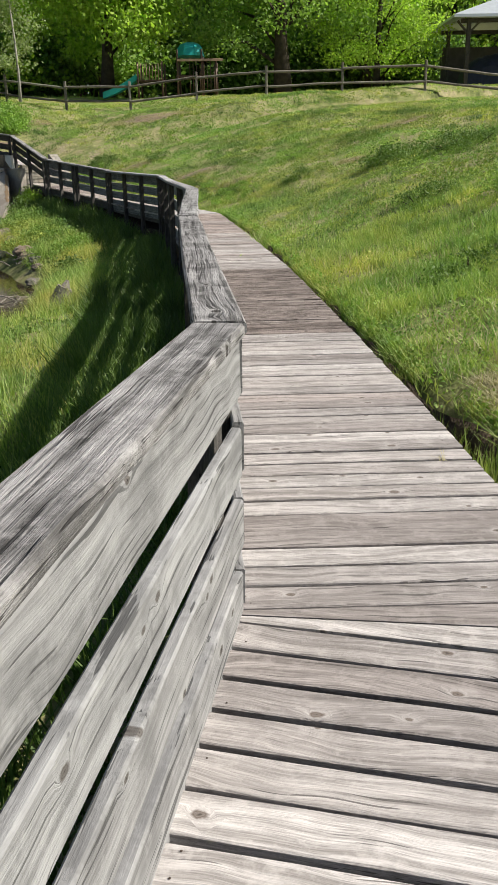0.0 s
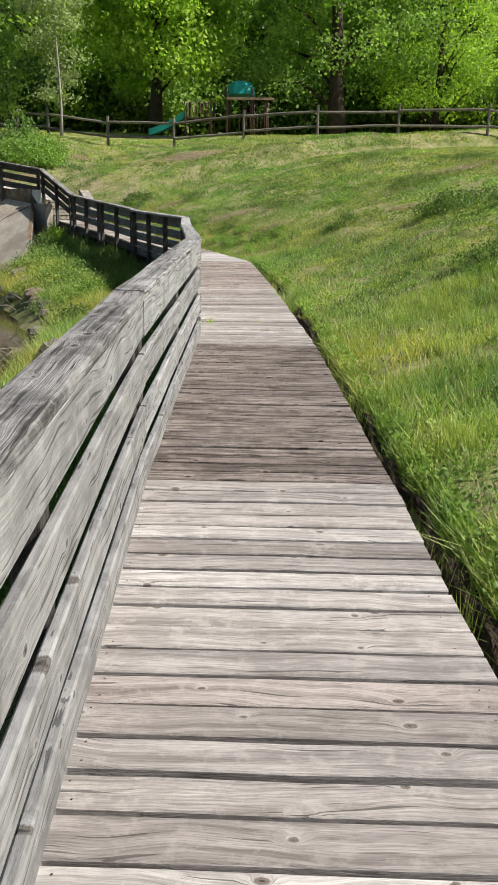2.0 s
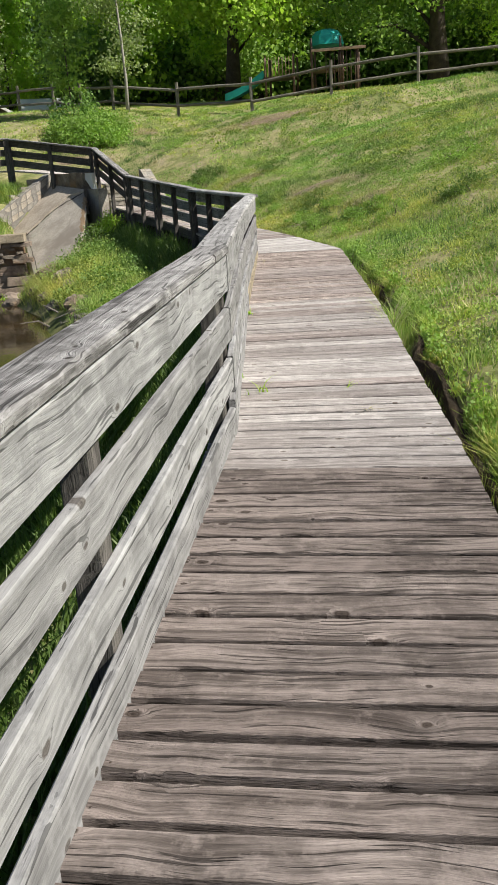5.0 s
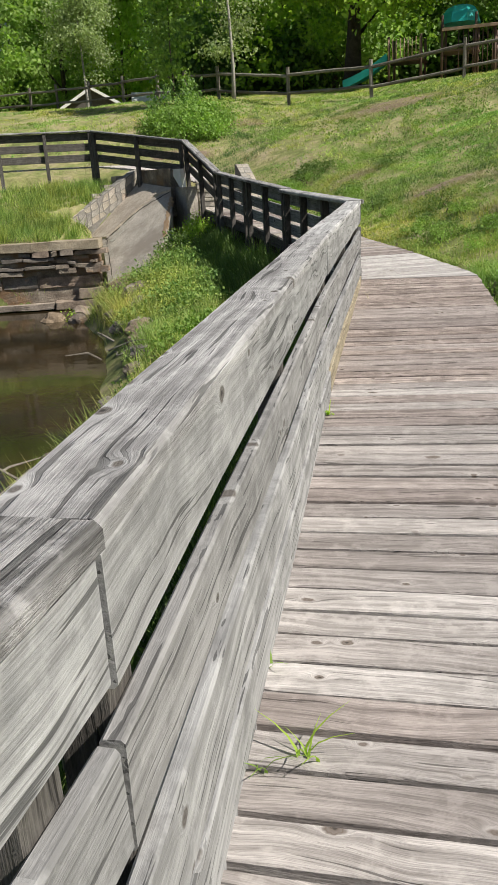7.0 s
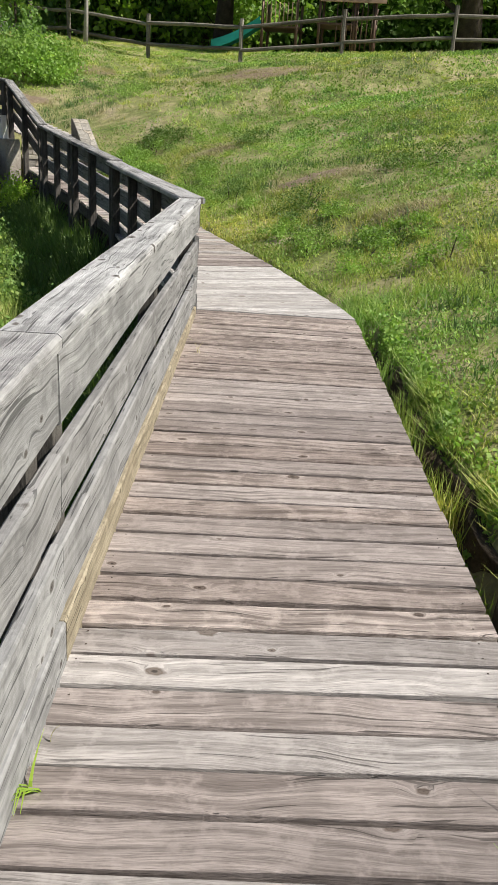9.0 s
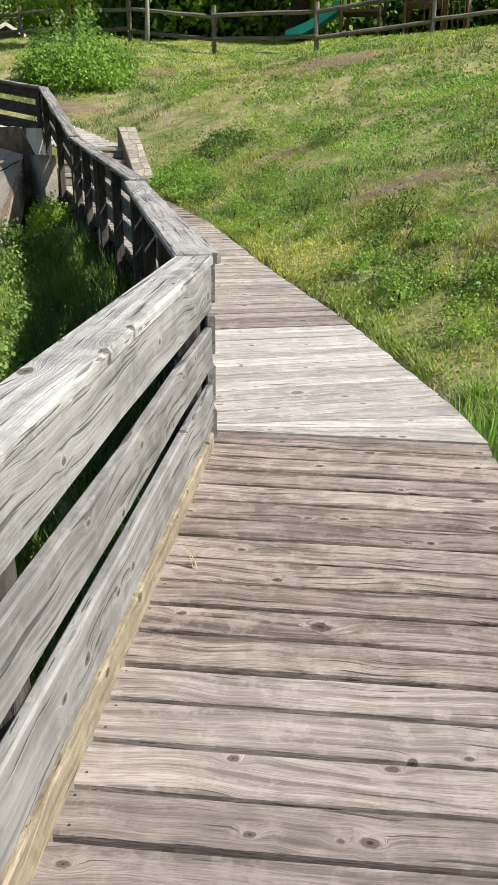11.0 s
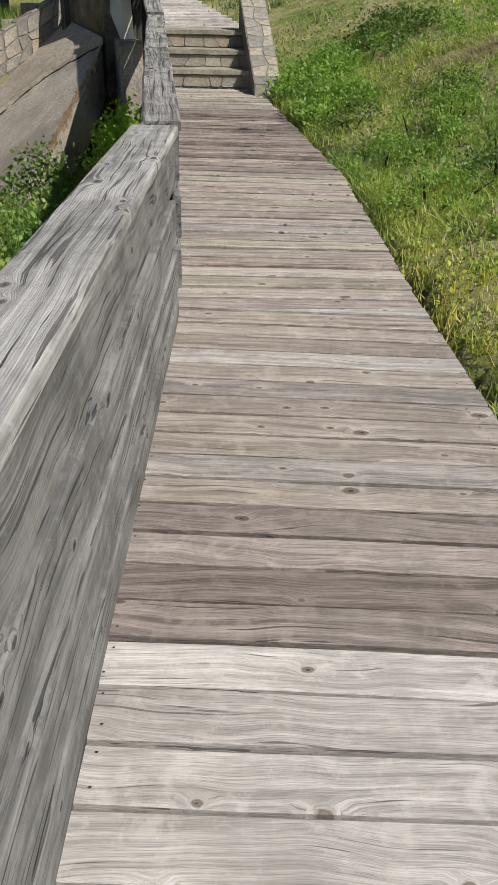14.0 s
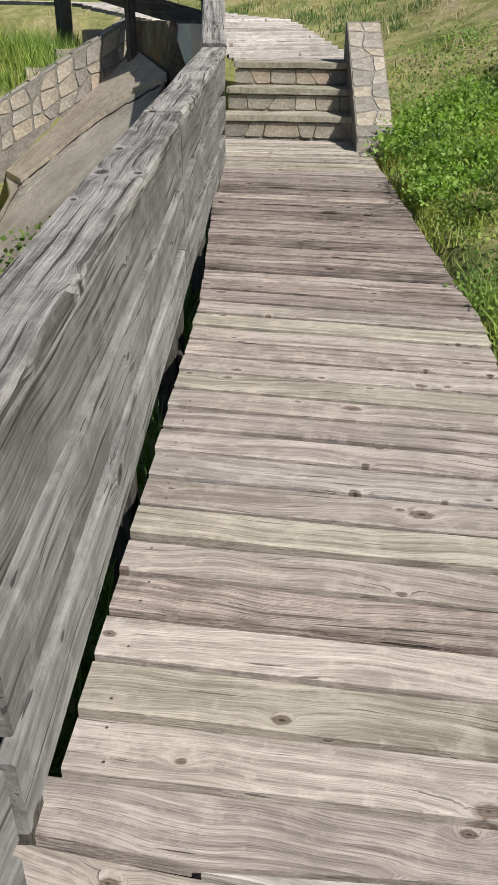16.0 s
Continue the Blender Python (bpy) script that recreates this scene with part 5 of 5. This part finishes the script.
# crack and broken edge of the chute: a raised second slab
ridge = [(-10.98, 29.25), (-10.0, 28.7), (-9.65, 28.97), (-9.29, 29.22), (-8.95, 29.38), (-8.47, 29.25), (-8.42, 29.28), (-9.92, 30.48)]
v = [(x, y, slab_z(x, y) + 0.05) for x, y in ridge] + [(x, y, slab_z(x, y) - 0.02) for x, y in ridge]
n = len(ridge)
part("upper_slab", mesh("upper_slab", v, [tuple(range(n)), tuple(range(2 * n - 1, n - 1, -1))] + [(i, i + n, (i + 1) % n + n, (i + 1) % n) for i in range(n)], CONCRETE_PALE), spill, None, "overlapping cracked concrete slab")
# dark crack along the broken edge and clay showing at the chute's side
def strip(name, pts, width, rise, mat, label, seed):
    rc = random.Random(seed)
    v = []
    for k, (x, y) in enumerate(pts):
        w = width * rc.uniform(0.35, 1.2)
        for s in (-1, 1):
            xx, yy = x + s * w * 0.5, y - s * w * 0.4
            v.append((xx, yy, slab_z(xx, yy) + rise))
    m = len(pts)
    v += [(x, y, z - 0.05) for x, y, z in v]
    f = []
    for k in range(m - 1):
        a = 2 * k
        f += [(a, a + 1, a + 3, a + 2), (a + 2 * m, a + 2 + 2 * m, a + 3 + 2 * m, a + 1 + 2 * m), (a, a + 2, a + 2 + 2 * m, a + 2 * m), (a + 1, a + 1 + 2 * m, a + 3 + 2 * m, a + 3)]
    part(name, mesh(name, v, f, mat), spill, None, label)


def ragged(a, b, n, amp, seed):
    rc = random.Random(seed)
    return [(a[0] + (b[0] - a[0]) * k / n + rc.uniform(-amp, amp), a[1] + (b[1] - a[1]) * k / n + rc.uniform(-amp, amp)) for k in range(n + 1)]


DAMP = rough_mat("damp dirt in a crack", [(0.03, 0.026, 0.02), (0.07, 0.055, 0.042)], 9.0, 0.95, 0.8, 0.02)
CLAY = rough_mat("orange clay", [(0.28, 0.18, 0.1), (0.46, 0.34, 0.22)], 5.0, 0.95, 0.8, 0.03)
strip("crack", ragged((-10.02, 28.65), (-9.29, 29.17), 12, 0.018, 5) + ragged((-9.22, 29.2), (-8.47, 29.22), 10, 0.02, 15), 0.05, 0.006, DAMP, "dark dirt-filled crack", 5)
strip("crack", ragged((-9.95, 28.6), (-9.0, 26.9), 14, 0.02, 6), 0.03, 0.006, DAMP, "dark dirt-filled crack", 6)
strip("crack_patch", ragged((-9.9, 28.62), (-9.3, 29.05), 12, 0.015, 8), 0.13, 0.008, MORTAR_PALE, "pale mortar smeared along the crack", 8)
strip("crack_patch", ragged((-9.75, 28.45), (-9.45, 28.7), 5, 0.03, 18), 0.16, 0.01, MORTAR_PALE, "pale broken mortar on the slab", 18)
strip("clay_edge", ragged((-8.28, 28.95), (-7.92, 27.5), 30, 0.02, 9), 0.17, 0.008, CLAY, "orange clay along the broken edge", 9)
# pale wing of the bridge abutment under the corner of the rail
abut = thing("abutment", "pale concrete abutment wing under the bridge rail", "wall", kind="structure")
block("abutment_wall", Vector((-8.62, 29.75, 0)), Vector((0.62, -0.78, 0)), Vector((0.78, 0.62, 0)), 1.3, 0.28, -0.3, 0.98, CONCRETE, abut, 0.02, 91, 3)
block("wing", Vector((-8.95, 29.95, 0)), Vector((0.9, -0.43, 0)), Vector((0.43, 0.9, 0)), 0.42, 0.16, 0.5, 1.2, STONE_DARK, abut, 0.01, 92, 2)


# added white plate, painting the sunlit spot seen through the rail corner
tri = [(-8.52, 29.5, 1.4), (-8.2, 29.38, 1.4), (-8.13, 29.32, 0.86), (-8.2, 29.36, 0.94)]
tv = [Vector(p) for p in tri] + [Vector(p) + Vector((0.05, 0.14, 0)) for p in tri]
part("wing_plate", mesh("wing_plate", tv, [(0, 3, 2, 1), (4, 5, 6, 7), (0, 1, 5, 4), (1, 2, 6, 5), (2, 3, 7, 6), (3, 0, 4, 7)], WALL_WHITE), abut)

# cut soil bank of the ditch beside the planks
bank_v, bank_f = [], []
line = [Vector(p) for p in ((1.30, 2.4), (1.16, 4.3), (0.93, 6.95), (0.75, 8.9), (0.57, 10.87), (0.27, 13.3), (-0.04, 15.74), (-0.38, 17.9), (-0.70, 19.97), (-0.905, 20.525), (-1.4, 21.55))]
samples = [line[k].lerp(line[k + 1], t / 12) for k in range(len(line) - 1) for t in range(12)]
for k, p in enumerate(samples):
    q = samples[min(k + 1, len(samples) - 1)] if k < len(samples) - 1 else p + (p - samples[k - 1])
    d = (q - p).normalized()
    r = Vector((d.y, -d.x))
    for off, z in ((-0.06, -0.62), (0.0, -0.4), (0.02, -0.22), (0.06, -0.1), (0.2, -0.14)):
        n1 = noise.noise(Vector((p.x * 3, p.y * 3, z * 6)))
        w = p + r * (max(0.02, float(ditch_w(p.y)) + off + 0.09 * n1))
        bank_v.append((w.x, w.y, z + 0.06 * n1 + (0.0 if off < 0.15 else -0.05)))
for k in range(len(samples) - 1):
    for i in range(4):
        a = k * 5 + i
        bank_f.append((a, a + 1, a + 6, a + 5))
soil = new("soil_bank", mesh("soil_bank", bank_v, bank_f, rough_mat("dark damp soil", [(0.07, 0.052, 0.034), (0.15, 0.11, 0.075)], 5.0, 0.95, 1.0, 0.05), True))
tagged(soil, "dark cut soil bank beside the boardwalk planks", "soil", kind="structure")

# ---- rocks, stump, driftwood ----
def rock(x, y, r, seed, mat=STONE, label="weathered rock at the water edge", group="bank rocks", sink=0.3):
    bm = bmesh.new()
    bmesh.ops.create_icosphere(bm, subdivisions=3, radius=r)
    for p in bm.verts:
        q = p.co * (1.8 / r) + Vector((seed * 3.1, 0, 0))
        p.co *= 1 + 0.32 * noise.noise(q * 0.8) + 0.1 * noise.noise(q * 2.4)
        p.co.z *= 0.62
    me = bpy.data.meshes.new("rock")
    bm.to_mesh(me)
    bm.free()
    me.materials.append(mat)
    ob = new("rock", me)
    z = max(float(ground_z(np.array([x]), np.array([y]))[0]), -1.6)
    ob.matrix_basis = pose(x, y, z + r * (0.5 - sink), 0, 0, seed * 47)
    return tagged(ob, label, "rock", group)


for k, (x, y, r) in enumerate([(-5.4, 20.9, 0.2), (-5.2, 20.2, 0.16), (-6.0, 22.2, 0.3), (-7.1, 24.4, 0.22), (-8.0, 26.0, 0.3), (-8.9, 26.5, 0.35), (-5.1, 19.3, 0.18), (-4.9, 17.6, 0.2), (-9.7, 25.4, 0.3), (-6.8, 24.0, 0.3), (-7.3, 24.8, 0.34), (-7.9, 25.4, 0.4), (-6.2, 22.6, 0.26), (-8.6, 25.9, 0.35), (-5.9, 21.8, 0.22), (-7.0, 23.3, 0.2), (-9.0, 25.3, 0.25), (-6.5, 25.0, 0.24), (-9.5, 26.3, 0.3), (-7.6, 24.2, 0.2), (-8.2, 25.0, 0.18)]):
    rock(x, y, r, k + 1, (STONE, STONE_DARK, DIRT)[k % 3])
stump = thing("tree_stump", "grey split tree stump in bank grass", "stump", (-3.3, 14.2, float(ground_z(np.array([-3.3]), np.array([14.2]))[0])))
part("stump_body", mesh("stump_body", *tube([(0, 0, -0.1), (0.06, 0.02, 0.15), (0.14, 0.05, 0.34)], [0.26, 0.2, 0.17], 9), WOOD_FENCE), stump)
part("broken_top", mesh("broken_top", *tube([(0.1, 0.04, 0.3), (0.16, 0.1, 0.46)], [0.12, 0.03], 6), WOOD_FENCE), stump)


def driftwood(x, y, n, seed, spread, label):
    rd = random.Random(seed)
    z = max(float(ground_z(np.array([x]), np.array([y]))[0]), -1.52)
    ob = thing("driftwood", label, "driftwood", (x, y, z))
    for k in range(n):
        a, l = rd.uniform(0, 6.28), rd.uniform(0.3, 0.9) * spread
        p = Vector((rd.uniform(-0.5, 0.5) * spread, rd.uniform(-0.5, 0.5) * spread, rd.uniform(-0.05, 0.18)))
        q = p + Vector((math.cos(a) * l, math.sin(a) * l, rd.uniform(-0.1, 0.3)))
        m = p.lerp(q, 0.5) + Vector((rd.uniform(-0.08, 0.08), rd.uniform(-0.08, 0.08), rd.uniform(0, 0.08)))
        r = rd.uniform(0.006, 0.02)
        part("branch", mesh("branch", *tube([p, m, q], [r, r * 0.8, r * 0.35], 5), WOOD_FENCE), ob)


driftwood(-5.7, 21.2, 16, 1, 0.9, "pile of pale driftwood branches at the water edge")
driftwood(-4.6, 16.4, 14, 2, 1.1, "heap of dead branches on the bank")


# ---- playground ----
play = thing("playground_structure", "brown steel playground tower with teal roof and slide", "playground", (-3.1, 46.6, float(ground_z(np.array([-3.1]), np.array([46.6]))[0])))
play.scale = (0.9, 0.9, 0.9)


def rod(name, p, q, r, mat, parent, sides=8, label=""):
    return part(name, mesh(name, *tube([p, Vector(p).lerp(Vector(q), 0.5), q], [r, r, r], sides), mat, True), parent, None, label)


for x in (-3.0, -1.6, -0.7, 0.7, 1.5):
    for y in (-0.8, 0.8):
        rod("upright", (x, y, -0.1), (x, y, 2.6 if x > -0.8 and x < 0.8 else 2.0), 0.06, BROWN_STEEL, play)
rv, rf = [], []
for k, (r, z) in enumerate([(0.98, 2.3), (0.95, 2.42), (0.86, 2.72), (0.66, 2.92), (0.4, 3.02)]):
    for i in range(8):
        a = math.pi / 8 + i * math.pi / 4
        rv.append((0.9 * r * math.cos(a), r * math.sin(a), z))
for k in range(4):
    rf += [(k * 8 + i, k * 8 + (i + 1) % 8, k * 8 + 8 + (i + 1) % 8, k * 8 + 8 + i) for i in range(8)]
rf += [tuple(range(32, 40)), tuple(range(7, -1, -1))]
part("roof", mesh("roof", rv, rf, TEAL), play, None, "faceted teal plastic roof")
beam("platform_deck", (-0.8, 0, 1.25), (0.8, 0, 1.25), 1.7, 0.08, BROWN_STEEL, play)
beam("platform_deck", (-3.1, 0, 1.05), (-1.5, 0, 1.05), 1.7, 0.08, BROWN_STEEL, play)
beam("tan_beam", (-0.7, -0.9, 2.1), (1.9, -0.9, 2.1), 0.12, 0.12, TAN, play)
for k in range(9):
    rod("baluster", (-3.0 + 0.17 * k, -0.85, 1.05), (-3.0 + 0.17 * k, -0.85, 1.9), 0.022, TAN, play, 5)
for k in range(8):
    rod("baluster", (0.0 + 0.2 * k, -0.85, 0.3), (0.0 + 0.2 * k, -0.85, 2.0), 0.022, BROWN_STEEL, play, 5)
sl_v, sl_f = [], []
for k in range(9):
    t = k / 8
    x, z = -3.1 - 2.0 * t, 1.1 - 0.95 * t - 0.12 * math.sin(math.pi * t)
    for yy, hh in ((-0.42, 0.28), (-0.36, 0.03), (0.36, 0.03), (0.42, 0.28), (0.4, -0.05), (-0.4, -0.05)):
        sl_v.append((x, yy - 0.4, z + hh))
for k in range(8):
    for i in range(6):
        a, b = k * 6 + i, k * 6 + (i + 1) % 6
        sl_f.append((a, b, b + 6, a + 6))
part("slide", mesh("slide", sl_v, sl_f, TEAL), play, None, "teal plastic slide")

# ---- pavilion ----
pav_z = float(ground_z(np.array([13.5]), np.array([49.0]))[0])
pav = thing("pavilion", "open timber picnic pavilion with pale metal roof", "pavilion", (15.95, 49.0, pav_z))
hx, hy, ez, rz = 5.5, 2.9, 3.4, 4.75
rv = [(-hx, -hy, ez), (hx, -hy, ez), (hx, hy, ez), (-hx, hy, ez), (-hx + 3.6, 0, rz), (hx - 3.6, 0, rz)]
rv += [(x, y, z - 0.14) for x, y, z in rv]
part("roof", mesh("roof", rv, [(0, 1, 5, 4), (1, 2, 5), (2, 3, 4, 5), (3, 0, 4), (6, 10, 11, 7), (7, 11, 8), (8, 11, 10, 9), (9, 10, 6), (0, 6, 7, 1), (1, 7, 8, 2), (2, 8, 9, 3), (3, 9, 6, 0)], METAL_ROOF), pav)
for x in (-4.6, 0, 4.6):
    for y in (-2.3, 2.3):
        beam("post", (x, y, -0.2), (x, y, 3.27), 0.2, 0.2, WOOD_POST, pav, up=(0, 1, 0), ch=0.01)
for y in (-2.3, 2.3):
    beam("eave_beam", (-5.0, y, 3.27), (5.0, y, 3.27), 0.12, 0.2, WOOD_POST, pav)
for x in (-4.6, 0, 4.6):
    for s in (-1, 1):
        beam("brace", (x, -2.3, 2.55), (x + 0.6 * s, -2.3, 3.15), 0.1, 0.1, WOOD_POST, pav, up=(0, 1, 0))
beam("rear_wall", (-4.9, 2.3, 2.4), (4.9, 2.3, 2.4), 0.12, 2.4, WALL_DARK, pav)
tarp = thing("covered_stack", "dark blue tarp draped over stacked tables", "tarp", (13.6, 48.4, pav_z))
bm = bmesh.new()
bmesh.ops.create_grid(bm, x_segments=24, y_segments=14, size=1)
for p in bm.verts:
    x, y = p.co.x * 2.2, p.co.y * 1.1
    e = max(0.0, 1 - (x / 2.2) ** 2) * max(0.0, 1 - (y / 1.1) ** 2)
    p.co = Vector((x, y, 1.75 * e ** 0.35 + 0.06 * math.sin(6 * x) * math.sin(5 * y)))
me = bpy.data.meshes.new("tarp")
bm.to_mesh(me)
bm.free()
me.materials.append(plain("dark blue tarp", (0.02, 0.026, 0.045), 0.6, 0.3))
part("tarp", me, tarp)


# ---- houses beyond the hill ----
def house(x, y, turn, w, d, eave, peak, label, wall, wing=False, sunk=0.0):
    z = float(ground_z(np.array([x]), np.array([y]))[0]) - sunk
    h = thing("house", label, "house", (x, y, z))
    h.rotation_euler = (0, 0, radians(turn))
    wv = [(-w / 2, -d / 2, -1), (w / 2, -d / 2, -1), (w / 2, d / 2, -1), (-w / 2, d / 2, -1), (-w / 2, -d / 2, eave), (w / 2, -d / 2, eave), (w / 2, d / 2, eave), (-w / 2, d / 2, eave), (0, -d / 2, peak), (0, d / 2, peak)]
    part("wall", mesh("wall", wv, [(0, 1, 5, 8, 4), (1, 2, 6, 5), (2, 3, 7, 9, 6), (3, 0, 4, 7)], wall), h)
    k = (peak - eave) / (w / 2)
    for s in (-1, 1):
        a = [(0, peak + 0.06), (s * (w / 2 + 0.4), eave - 0.4 * k + 0.06)]
        v = []
        for yy in (-d / 2 - 0.35, d / 2 + 0.35):
            v += [(a[0][0], yy, a[0][1]), (a[1][0], yy, a[1][1]), (a[1][0], yy, a[1][1] - 0.14), (a[0][0], yy, a[0][1] - 0.14)]
        part("roof", mesh("roof", v, [(0, 1, 2, 3), (7, 6, 5, 4), (0, 4, 5, 1), (1, 5, 6, 2), (2, 6, 7, 3), (3, 7, 4, 0)], ROOF_DARK), h)
        yy = -d / 2 - 0.36
        beam("bargeboard", (a[0][0], yy, a[0][1]), (a[1][0], yy, a[1][1]), 0.04, 0.2, WALL_WHITE, h, label="white bargeboard")
    if wing:
        v = [(w / 2 + 0.3, -1.6, eave + 0.45), (w / 2 + 4.6, -1.6, eave + 0.45), (w / 2 + 4.6, 2.2, peak), (w / 2 + 0.3, 2.2, peak)]
        v += [(x, y, z - 0.15) for x, y, z in v]
        part("wing_roof", mesh("wing_roof", v, [(0, 1, 2, 3), (7, 6, 5, 4), (0, 4, 5, 1), (1, 5, 6, 2), (2, 6, 7, 3), (3, 7, 4, 0)], WALL_WHITE), h, None, "white-coated wing roof")
        wv = [(w / 2 + 0.4, -0.8, -1), (w / 2 + 4.8, -0.8, -1), (w / 2 + 4.8, 3, -1), (w / 2 + 0.4, 3, -1)]
        wv += [(x, y, eave + 0.4) for x, y, z in wv]
        part("wing_wall", mesh("wing_wall", wv, [(0, 1, 5, 4), (1, 2, 6, 5), (2, 3, 7, 6), (3, 0, 4, 7)], WALL_WHITE), h)
    beam("window", (-0.5, -d / 2 - 0.01, eave * 0.9), (0.5, -d / 2 - 0.01, eave * 0.9), 0.06, 0.9, ROOF_DARK, h)
    return h


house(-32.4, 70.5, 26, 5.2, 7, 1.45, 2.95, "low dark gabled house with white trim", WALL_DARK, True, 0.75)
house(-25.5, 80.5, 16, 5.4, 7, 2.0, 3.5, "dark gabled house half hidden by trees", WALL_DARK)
